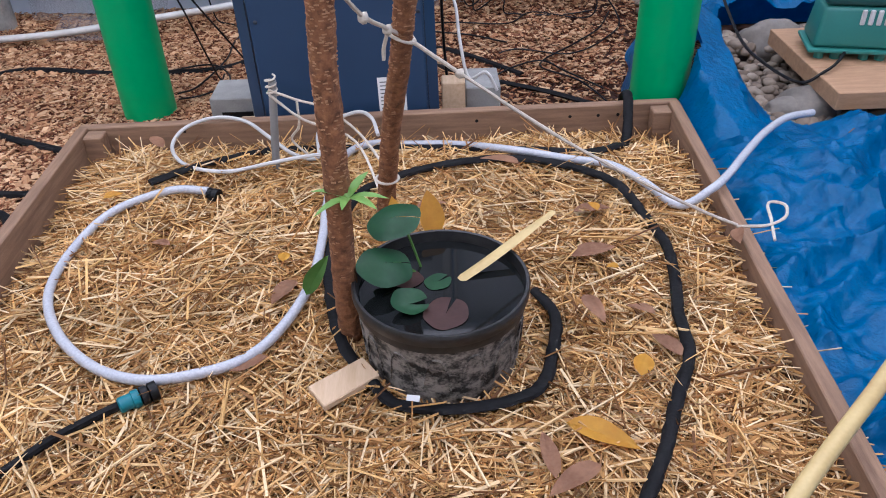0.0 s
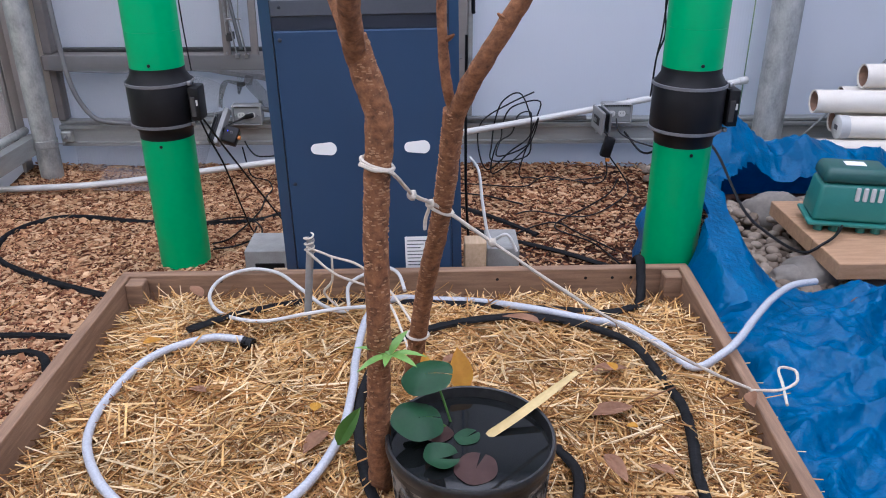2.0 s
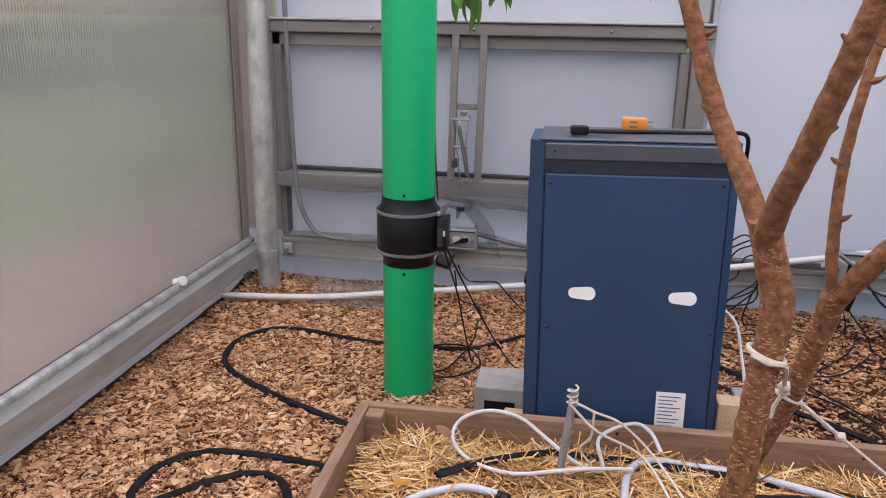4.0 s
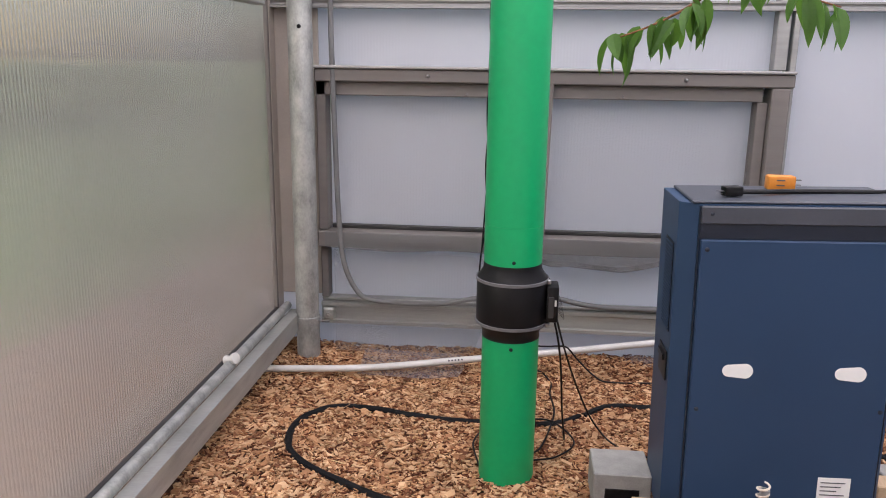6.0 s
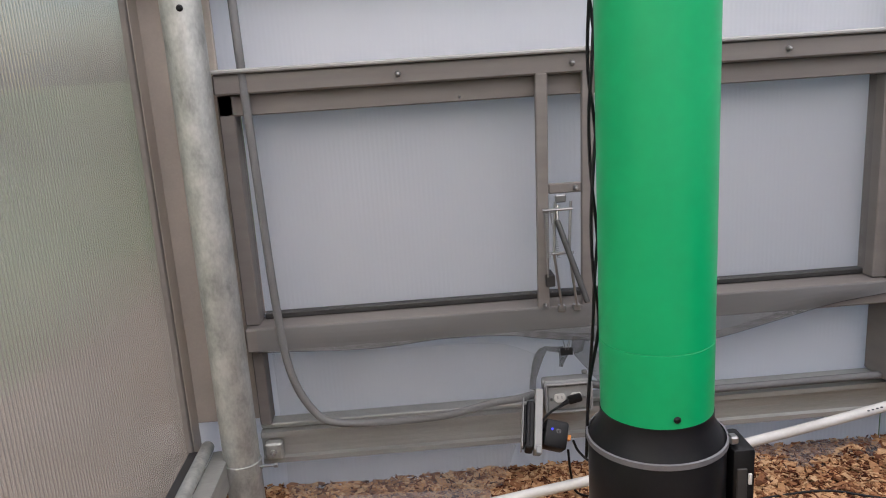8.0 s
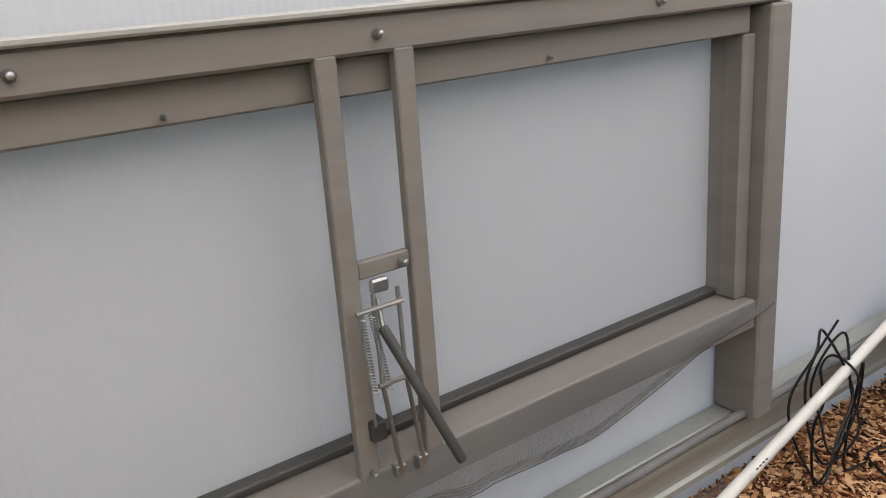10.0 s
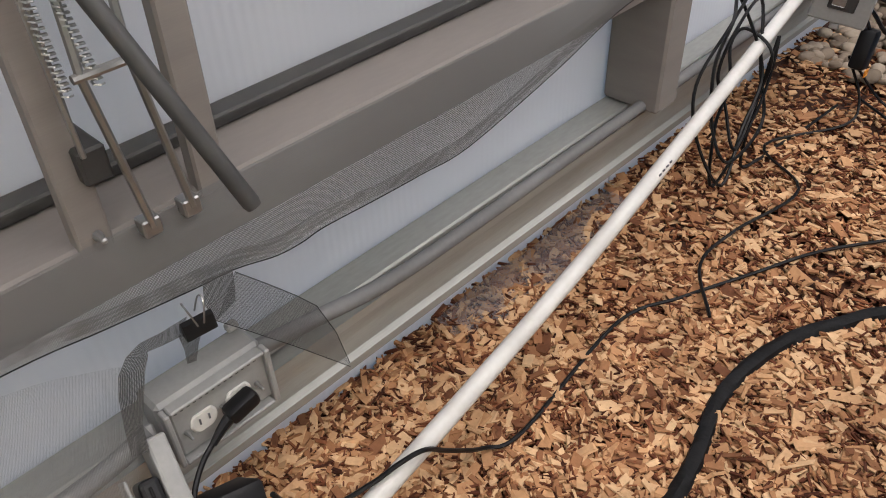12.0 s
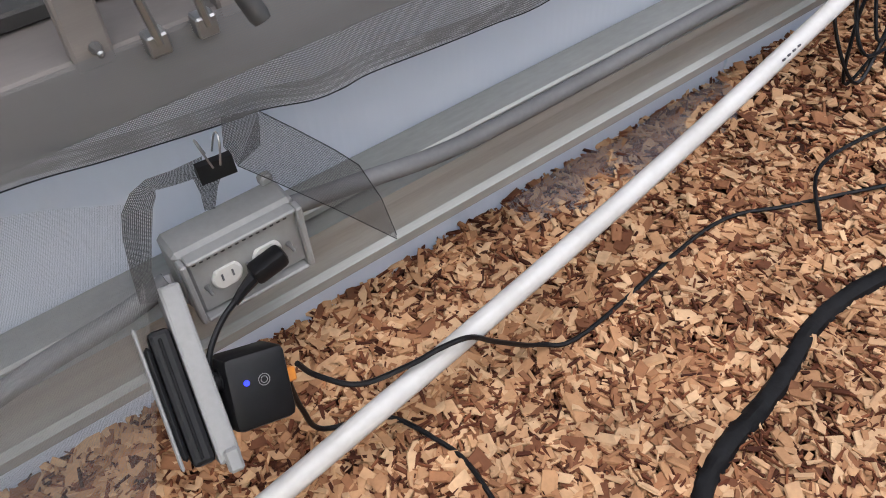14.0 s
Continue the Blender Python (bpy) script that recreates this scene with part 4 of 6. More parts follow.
def wifi_plug():
    """Black smart-plug controller hanging under the socket cover."""
    t = thing("controller_box", "black plug-in controller with a blue light hanging by its cord", "controller")
    d = Vector((0.10, 0.60, -0.79)).normalized()
    a = d.cross(Vector((0, 0, 1))).normalized()
    m = Matrix.Translation((-0.712, 4.178, 0.283)) @ Matrix((a, d, a.cross(d))).transposed().to_4x4() @ pose(0, 0, 0, 14, 6, 16)
    body = part("body", move(box_bm(-0.038, 0.040, -0.034, 0.034, -0.046, 0.046, 0.010, 2), m), "black", t, smooth=True)
    part("led", move(lathe_bm([(0.0035, 0), (0.0035, 0.002)], 12, m=pose(-0.016, -0.035, 0.012, 90)), m), "led", body)
    for r in (0.007, 0.004):
        ring = [(0.006 + r * math.cos(q * 0.524), -0.0345, 0.010 + r * math.sin(q * 0.524)) for q in range(13)]
        part("ring_mark", move(tube_bm(ring, 0.0005, 4, straight=True), m), "greyplastic", body)
    part("tag", move(box_bm(0.038, 0.054, -0.014, 0.006, -0.008, 0.010, 0.002), m), "orange", t)
    part("gland", move(tube_bm([(-0.034, -0.008, 0.018), (-0.075, -0.004, 0.022)], 0.012, 10, straight=True), m), "rubber", t, smooth=True)
    for k in range(5):
        part("gland_rib", move(lathe_bm([(0.0145, 0), (0.0145, 0.003)], 12, m=pose(-0.040 - 0.007 * k, -0.007, 0.019, 0, 90)), m), "rubber", t)
    z = lambda x, y: floor_z(x, y) + 0.020
    part("cable", tube_bm([(-0.645, 4.195, 0.250), (-0.625, 4.195, 0.205), (-0.58, 4.165, 0.175), (-0.51, 4.145, 0.178), (-0.46, 4.135, 0.186), (-0.415, 4.125, 0.183), (-0.36, 4.13, 0.12), (-0.27, 4.130, 0.036), (-0.18, 4.11, z(-0.12, 4.11)), (0.17, 4.14, z(0.17, 4.14)), (0.33, 4.08, z(0.33, 4.08)), (0.50, 4.0, z(0.5, 4.0)), (0.66, 3.92, 0.026), (0.83, 3.80, 0.026)], 0.0042, 8), "black", t, smooth=True)
    part("cable", tube_bm([(-0.662, 4.20, 0.215), (-0.652, 4.215, 0.12), (-0.63, 4.22, 0.04), (-0.54, 4.185, z(-0.54, 4.18)), (-0.50, 4.10, z(-0.5, 4.1)), (-0.49, 4.04, z(-0.49, 4.04)), (-0.50, 3.93, z(-0.5, 3.93)), (-0.49, 3.70, 0.026), (-0.55, 3.40, 0.026), (-0.60, 3.27, 0.05)], 0.0042, 8), "black", t, smooth=True)


wifi_plug()


def white_pipe():
    t = thing("white_pipe", "long white PVC pipe on the mulch, leaning against the wall", "pipe")
    p = []
    for k in range(9):
        s = k / 8
        p.append((-1.915 + 4.005 * s, 3.98 + 0.405 * s + 0.03 * math.exp(-((s - 0.27) / 0.12) ** 2), 0.024 + 0.5 * s ** 1.35 + 0.030 * max(0.0, 1 - s / 0.16)))
    part("pipe", tube_bm(p, 0.0170, 14), "white", t, smooth=True)
    d = (Vector(p[-1]) - Vector(p[-2])).normalized()
    part("cap", lathe_bm([(0.0200, -0.03), (0.0212, -0.028), (0.0212, 0.014), (0.018, 0.018)], 16, m=Matrix.Translation(p[-1]) @ d.to_track_quat("Z", "Y").to_matrix().to_4x4()), "white", t, smooth=True)
    for x, k in ((-1.0, 5), (0.36, 4)):
        for i in range(k):
            xx = x + i * 0.016
            y = np.interp(xx, [q[0] for q in p], [q[1] for q in p])
            z = np.interp(xx, [q[0] for q in p], [q[2] for q in p])
            part("print_mark", box_bm(xx, xx + 0.008, y - 0.0152, y - 0.0130, z + 0.004, z + 0.012), "ink", t)


white_pipe()

# ---- the straw bed ----
BL, BR, FR, FL = Vector((-0.765, 2.70)), Vector((1.335, 2.745)), Vector((1.262, 0.90)), Vector((-0.738, 0.90))


def board_bm(p, q, inset, z0, z1, t=0.038):
    """A board on edge from p to q; its thickness goes to the left of the run."""
    d = (q - p).normalized()
    n = Vector((-d.y, d.x))
    o = [p + d * inset, q - d * inset, q - d * inset + n * t, p + d * inset + n * t]
    bm = prism_bm([(v.x, v.y) for v in o], z0, z1, "z")
    bmesh.ops.bevel(bm, geom=list(bm.edges), offset=0.003, segments=1, affect="EDGES")
    return bm


def straw_z(x, y):
    e = max(0.0, min(x + 0.72, 2.68 - y))
    return 0.150 + 0.018 * noise.noise(Vector((x * 3, y * 3, 5))) + 0.010 * noise.noise(Vector((x * 9, y * 9, 1))) - 0.085 * max(0, 1 - e / 0.30) ** 1.3 - 0.02 * max(0, 1 - abs(1.25 - x) / 0.2)


def in_bed(x, y, m=0.05):
    s = (y - 0.90) / 1.80
    return FL.x + (BL.x - FL.x) * s + m < x < FR.x + (BR.x - FR.x) * s - m and 0.90 + m < y < 2.70 + 0.022 * (x + 0.765) - m


def bed():
    b = thing("raised_bed", "low cedar-board raised bed filled with golden straw", "raised bed")
    part("board", board_bm(BR, BL, 0.0, -0.01, 0.192), "board", b)
    part("board", board_bm(BL, FL, 0.04, -0.01, 0.196), "boardy", b)
    part("board", board_bm(FR, BR, 0.04, -0.01, 0.198), "boardy", b)
    part("board", board_bm(FL, FR, 0.0, -0.01, 0.190), "board", b)
    for x, y in ((-0.695, 2.628), (1.262, 2.672)):
        part("corner_block", box_bm(x - 0.032, x + 0.032, y - 0.03, y + 0.03, 0.0, 0.186, 0.004), "board", b)
    for x in (-0.40, 0.15, 0.62, 0.95, 1.05, 1.12):
        part("nail_hole", lathe_bm([(0.006, 0), (0.006, 0.003)], 8, m=pose(x, 2.70 + 0.022 * (x + 0.765) - 0.037, 0.165 - 0.01 * (x > 0.5), 90)), "rubber", b)
    # sheet under the stalks; its dark colour holds the shade of the gaps
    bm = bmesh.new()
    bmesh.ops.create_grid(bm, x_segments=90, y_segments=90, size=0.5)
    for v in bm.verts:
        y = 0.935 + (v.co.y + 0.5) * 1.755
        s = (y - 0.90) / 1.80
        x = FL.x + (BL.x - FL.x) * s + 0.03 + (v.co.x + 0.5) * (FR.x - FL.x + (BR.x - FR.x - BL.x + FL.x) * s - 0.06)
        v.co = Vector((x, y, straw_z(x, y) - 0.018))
    part("straw_base", bm, "strawbase", b, "matted straw, darkened for the shade between the stalks", True)

    def place(i):
        while True:
            x, y = random.uniform(-0.76, 1.33), random.uniform(0.9, 2.74)
            if in_bed(x, y, 0.05) and (in_bed(x, y, 0.10) or random.random() < 0.5) and (x - 0.472) ** 2 + (y - 1.514) ** 2 > 0.168 ** 2:
                break
        lift = random.random() ** 2 * 0.028
        tilt = random.gauss(0, 7) if random.random() < 0.93 else random.uniform(-40, 40)
        if not in_bed(x, y, 0.14):
            tilt *= 0.5
        return pose(x, y, straw_z(x, y) + lift - 0.006, random.uniform(0, 360), tilt, random.uniform(0, 360))

    def size(i):
        w = random.uniform(0.0022, 0.0064)
        return (random.uniform(0.05, 0.15) if random.random() < 0.6 else random.uniform(0.14, 0.30), w, w * 0.5)

    heap("straw", 25000, place, size, "straw", b, shape="stalk", label="loose golden straw stalks")


bed()


def pot():
    t = thing("nursery_pot", "dirty black nursery pot brimful of dark water", "plant pot")
    m = Matrix.Translation((0.472, 1.514, 0.0))
    part("wall", lathe_bm([(0.150, 0.10), (0.166, 0.115), (0.171, 0.16), (0.179, 0.29), (0.180, 0.305)], 64, cap=False, m=m), "pot", t, smooth=True)
    part("rim", lathe_bm([(0.180, 0.305), (0.184, 0.307), (0.184, 0.325), (0.189, 0.328), (0.192, 0.340), (0.192, 0.352), (0.189, 0.357), (0.183, 0.356), (0.181, 0.345), (0.176, 0.32), (0.17, 0.22)], 64, cap=False, m=m), "potin", t, "rolled black rim", True)
    for k in range(14):
        a = 2 * math.pi * (k + 0.3) / 14
        pts = []
        for j in range(9):
            b = a + 0.17 * (j - 4) / 4
            zz = 0.285 - 0.05 * abs((j - 4) / 4) ** 3 * 1.8
            r = 0.1795 + (zz - 0.285) * 0.055
            pts.append((0.472 + r * math.cos(b), 1.514 + r * math.sin(b), zz))
        part("moulded_arch", tube_bm(pts, 0.0022, 5, 2), "pot", t)
    tagged(link("water", lathe_bm([(0.0005, 0.3315), (0.1795, 0.3315)], 48, cap=False, m=m), "water"), "still dark water in the black pot", "water")


pot()


def pad(name, x, y, z, r, material, label, tilt=(0, 0, 0), notch=0.25, cup=0.0):
    bm = bmesh.new()
    n = 28
    rings = []
    for k, f in enumerate((0.02, 0.4, 0.75, 1.0)):
        ring = []
        for i in range(n + 1):
            a = notch / 2 + (2 * math.pi - notch) * i / n
            rr = r * f * (1 + 0.03 * math.sin(a * 5 + r * 90))
            ring.append(bm.verts.new((rr * math.cos(a) * 1.12, rr * math.sin(a), cup * f * f * r + 0.02 * r * math.sin(a * 3) * f)))
        rings.append(ring)
    for a, b in zip(rings, rings[1:]):
        for i in range(n):
            bm.faces.new((a[i], a[i + 1], b[i + 1], b[i]))
    bmesh.ops.solidify(bm, geom=list(bm.faces), thickness=0.0012)
    move(bm, pose(x - 0.031, y - 0.026, z, *tilt))
    return tagged(link(name, bm, material, smooth=True), label, "lily pad", "lily pads in the pot")


pad("lily_pad", 0.497, 1.560, 0.3335, 0.028, "lily", "small round green lily pad floating on the water", (0, 0, 40))
pad("lily_pad", 0.512, 1.452, 0.3335, 0.047, "lilyred", "brown-red lily pad floating in the black pot", (0, 0, 70))
pad("lily_pad", 0.428, 1.575, 0.3335, 0.034, "lilyred", "brown lily pad floating beside the green one", (0, 0, 160))
pad("lily_pad", 0.435, 1.475, 0.342, 0.036, "lily", "green lily leaf folded on the water", (14, 10, 10), 0.4, 0.3)
pad("lily_pad", 0.388, 1.555, 0.392, 0.056, "lily", "broad green lily leaf standing over the rim", (18, 10, 25), 0.05, -0.25)
pad("lily_pad", 0.402, 1.640, 0.452, 0.056, "lily", "broad green lily leaf held above the pot", (14, -14, -10), 0.05, -0.25)
dead = leaf_bm(0.105, 0.042, 0.25, 0.3)
bmesh.ops.solidify(dead, geom=list(dead.faces), thickness=0.0008)
tagged(link("leaning_leaf", move(dead, pose(0.150, 1.655, 0.215, 62, 20, -25)), "leaf", smooth=True), "green-brown leaf leaning beside the hose", "leaf")
for px, py, pz, q in ((0.372, 1.585, 0.385, (0.45, 1.60, 0.33)), (0.398, 1.665, 0.44, (0.46, 1.62, 0.33))):
    tagged(link("leaf_stalk", move(tube_bm([(px, py, pz), ((px + q[0]) / 2, (py + q[1]) / 2, pz - 0.02), q], 0.003, 6), Matrix.Translation((-0.031, -0.026, 0))), "leaf", smooth=True), "thin green stalk of a lily leaf", "stalk")


def straw_bits():
    """The split cane that stands in the water."""
    pts = [(0.492, 1.530, 0.322), (0.570, 1.575, 0.348), (0.650, 1.625, 0.378), (0.735, 1.680, 0.410)]
    bm = tube_bm(pts, [0.013, 0.014, 0.014, 0.008], 6, flat=0.25)
    tagged(link("cane_strip", bm, "bamboo", smooth=True), "pale split cane strip sticking out of the water", "cane")


straw_bits()


def dead_leaf(x, y, z, length, width, rz, tilt, material, label, rx=0):
    bm = leaf_bm(length, width, 0.15, 0.18)
    bmesh.ops.solidify(bm, geom=list(bm.faces), thickness=0.0008)
    move(bm, pose(x - 0.03, y - 0.027, z, rx, tilt, rz))
    return tagged(link("fallen_leaf", bm, material, smooth=True), label, "leaf", "fallen leaves")


for x, y, L, w, rz, material, label in (
        (0.92, 1.40, 0.075, 0.045, -20, "yellow", "bright yellow fallen leaf on the straw"), (0.74, 1.27, 0.15, 0.055, -118, "yellow", "large yellow fallen leaf on the straw"),
        (0.955, 1.79, 0.032, 0.026, 80, "yellow", "small yellow leaf on the straw"), (-0.505, 2.25, 0.06, 0.035, -60, "yellow", "yellow leaf near the hose end"),
        (0.095, 1.86, 0.045, 0.032, 0, "yellow", "small yellow leaf beside the hose"), (0.84, 1.83, 0.13, 0.05, -70, "dryleaf", "dry brown leaf on the straw"),
        (0.03, 1.47, 0.09, 0.05, -60, "dryleaf", "curled rusty leaf by the hose"), (0.70, 1.13, 0.12, 0.035, 5, "dryleaf", "curled dry leaf on the straw"),
        (0.88, 2.05, 0.11, 0.04, -80, "dryleaf", "dry brown leaf on the straw"), (1.02, 1.45, 0.09, 0.045, 30, "dryleaf", "dry leaf beside the black hose"),
        (-0.22, 1.95, 0.06, 0.03, 70, "dryleaf", "dry brown leaf on the straw"), (0.44, 2.12, 0.09, 0.035, -75, "dryleaf", "dry leaf behind the pot"),
        (0.14, 1.78, 0.10, 0.05, 150, "dryleaf", "tan leaf beside the stem"), (1.0, 1.60, 0.07, 0.03, 60, "dryleaf", "crumpled dry leaf on the straw")):
    dead_leaf(x, y, straw_z(x, y) + 0.036, L, w, rz, 4, material, label, 6)
dead_leaf(0.490, 1.735, 0.335, 0.11, 0.06, 12, 0, "yellow", "yellow leaf standing behind the pot", 65)
dead_leaf(1.285, 1.90, 0.215, 0.10, 0.035, 170, 30, "dryleaf", "dry leaf on the board edge", 20)


for lx, ly, lz, ln, lw, rz, ti, lm, rx, ll in ((0.40, 1.745, 0.315, 0.11, 0.055, 25, 10, "yellow", 70, "ochre dead leaf standing behind the pot"), (-0.36, 2.44, 0.235, 0.09, 0.04, 40, 0, "dryleaf", 12, "brown dead leaf caught in the straw"),
                                           (0.93, 1.98, 0.235, 0.06, 0.03, 10, 8, "yellow", 0, "small yellow leaf on the straw"), (0.78, 1.13, 0.235, 0.12, 0.045, 120, 6, "dryleaf", 5, "curled brown leaf on the straw"),
                                           (0.75, 2.25, 0.235, 0.13, 0.05, 60, 4, "dryleaf", 4, "pale brown leaf flat on the straw"), (0.83, 1.62, 0.235, 0.10, 0.04, 200, 4, "dryleaf", 4, "pale brown leaf flat on the straw")):
    dead_leaf(lx, ly, lz, ln, lw, rz, ti, lm, ll, rx)


def wood_offcut():
    o = [(0.185, 1.365), (0.295, 1.450), (0.335, 1.392), (0.225, 1.305)]
    bm = prism_bm(o, 0.182, 0.199, "z")
    bmesh.ops.bevel(bm, geom=list(bm.edges), offset=0.002, segments=1, affect="EDGES")
    tagged(link("wood_offcut", bm, "lightwood"), "pale pine offcut lying on the straw beside the pot", "wood")


wood_offcut()


def hoses():
    z = lambda x, y, d=0.014: straw_z(x, y) + d
    t = thing("clear_hose", "clear braided hose looping over the straw", "hose")
    p = [(-0.214, 2.219), (-0.333, 2.230), (-0.481, 2.141), (-0.540, 1.961), (-0.521, 1.760), (-0.423, 1.580), (-0.305, 1.469), (-0.188, 1.418), (-0.080, 1.427), (0.028, 1.476), (0.098, 1.575), (0.148, 1.744), (0.159, 1.945), (0.151, 2.095), (0.162, 2.347), (0.203, 2.499), (0.273, 2.559), (0.373, 2.568), (0.531, 2.517), (0.708, 2.404), (0.876, 2.322), (1.004, 2.270), (1.081, 2.148), (1.159, 2.057)]
    pts = [(x, y, z(x, y, 0.038)) for x, y in p] + [(1.245, 2.06, 0.225), (1.315, 2.13, 0.232), (1.41, 2.26, 0.228), (1.52, 2.40, 0.222), (1.635, 2.515, 0.212), (1.745, 2.57, 0.200)]
    part("tube", tube_bm(pts, 0.0125, 12), "whitehose", t, smooth=True)
    m = look((-0.214, 2.219, 0.175), (-0.116, 2.178, 0.165)) @ pose(0, 0, 0, 180)
    part("coupling", lathe_bm([(0.012, -0.005), (0.019, 0), (0.019, 0.012), (0.017, 0.014), (0.021, 0.016), (0.021, 0.034), (0.016, 0.036), (0.012, 0.030)], 20, m=m), "black", t, "black quick coupling", True)
    t = thing("thin_tube", "thin white tube looped round the stake", "tube")
    p = [(0.283, 2.529), (0.254, 2.641), (0.195, 2.682), (0.085, 2.581), (0.094, 2.409), (0.014, 2.440), (-0.084, 2.552), (-0.183, 2.654), (-0.292, 2.675), (-0.381, 2.615), (-0.396, 2.504), (-0.322, 2.392), (-0.184, 2.330), (-0.045, 2.349), (0.064, 2.369), (0.183, 2.398)]
    part("tube", tube_bm([(x, y, 0.195 + 0.015 * math.sin(i)) for i, (x, y) in enumerate(p)], 0.0065, 8), "white", t, smooth=True)
    t = thing("drip_hose", "black soaker hose circling the pot on the straw", "hose")
    p = [(0.699, 1.680), (0.737, 1.589), (0.711, 1.450), (0.675, 1.361), (0.606, 1.317), (0.488, 1.308), (0.371, 1.329), (0.317, 1.384), (0.245, 1.514), (0.202, 1.684), (0.183, 1.874), (0.205, 2.055), (0.250, 2.185), (0.340, 2.265), (0.449, 2.315), (0.579, 2.354), (0.688, 2.363), (0.806, 2.322), (0.914, 2.260), (1.002, 2.149), (1.049, 2.007), (1.072, 1.866), (1.054, 1.716), (1.022, 1.567), (1.010, 1.437), (0.950, 1.309), (0.889, 1.171), (0.828, 1.062), (0.758, 0.954)]
    part("sleeve", tube_bm([(x, y, z(x, y, 0.032)) for x, y in p], 0.0148, 8, flat=0.6, wobble=0.25), "rubber", t, smooth=True)
    part("label_tag", move(box_bm(-0.014, 0.014, -0.010, 0.010, -0.001, 0.001), pose(0.405, 1.335, 0.178, 25, 0, -10)), "paper", t, "white paper tag")
    t = thing("supply_hose", "black soaker hose along the back of the bed", "hose")
    p = [(-0.412, 2.291), (-0.313, 2.371), (-0.213, 2.441), (-0.074, 2.531), (0.075, 2.550), (0.243, 2.549), (0.451, 2.517), (0.639, 2.455), (0.817, 2.423), (0.956, 2.402), (1.056, 2.441), (1.112, 2.532)]
    part("sleeve", tube_bm([(x, y, z(x, y, 0.026)) for x, y in p] + [(1.133, 2.613, 0.190), (1.144, 2.693, 0.235), (1.151, 2.776, 0.190), (1.153, 2.860, 0.060), (1.13, 3.05, 0.025), (0.95, 3.22, 0.022), (0.70, 3.38, 0.022), (0.45, 3.58, 0.022)], 0.0165, 8, flat=0.6, wobble=0.2), "rubber", t, smooth=True)
    t = thing("feed_hose", "thin black hose with a teal quick connector", "hose")
    pts = [(-0.610, 0.968, 0.170), (-0.483, 1.104, 0.170), (-0.385, 1.182, 0.178), (-0.326, 1.251, 0.180), (-0.257, 1.305, 0.185), (-0.198, 1.349, 0.185)]
    part("tube", tube_bm(pts, 0.010, 8), "rubber", t, smooth=True)
    m = look((-0.208, 1.341, 0.185), (-0.119, 1.398, 0.185)) @ pose(0, 0, 0, 180)
    c = part("connector", lathe_bm([(0.013, 0), (0.017, 0.003), (0.017, 0.028), (0.020, 0.030), (0.020, 0.044), (0.014, 0.046)], 14, m=m), "teal", t, "teal quick connector", True)
    part("socket", lathe_bm([(0.016, 0.046), (0.021, 0.048), (0.021, 0.062), (0.017, 0.064), (0.022, 0.066), (0.022, 0.082), (0.014, 0.084)], 14, m=m), "black", t, smooth=True)
    # hoses outside the bed
    t = thing("floor_hose", "black soaker hose lying in a bend on the mulch", "hose")
    f = lambda x, y: floor_z(x, y) + 0.016
    p = [(-0.74, 2.74), (-0.85, 2.81), (-1.05, 2.90), (-1.25, 3.005), (-1.48, 3.15), (-1.585, 3.30), (-1.60, 3.50), (-1.50, 3.665), (-1.32, 3.67), (-1.1, 3.63), (-0.91, 3.613), (-0.65, 3.595), (-0.48, 3.63), (-0.375, 3.695)]
    part("sleeve", tube_bm([(x, y, f(x, y)) for x, y in p], 0.0165, 8, flat=0.8, wobble=0.15), "rubber", t, smooth=True)
    t = thing("floor_hose", "black soaker hose bending over the mulch", "hose")
    p = [(-0.36, 3.70), (-0.27, 3.795), (-0.18, 3.825), (-0.10, 3.835), (-0.01, 3.85), (0.11, 3.88), (0.23, 3.88), (0.37, 3.85), (0.48, 3.79), (0.56, 3.74), (0.70, 3.60), (0.86, 3.42)]
    part("sleeve", tube_bm([(x, y, f(x, y)) for x, y in p], 0.0165, 8, flat=0.8, wobble=0.15), "rubber", t, smooth=True)
    t = thing("floor_hose", "black soaker hose doubled back on the mulch beside the bed", "hose")
    p = [(-0.72, 2.47), (-0.91, 2.52), (-1.10, 2.545), (-1.30, 2.526), (-1.41, 2.40), (-1.42, 2.24), (-1.36, 2.18), (-1.26, 2.28), (-1.19, 2.356), (-1.08, 2.424), (-0.97, 2.40), (-0.89, 2.28), (-0.80, 2.12)]
    part("sleeve", tube_bm([(x, y, f(x, y)) for x, y in p], 0.0165, 8, flat=0.8, wobble=0.15), "rubber", t, smooth=True)


hoses()


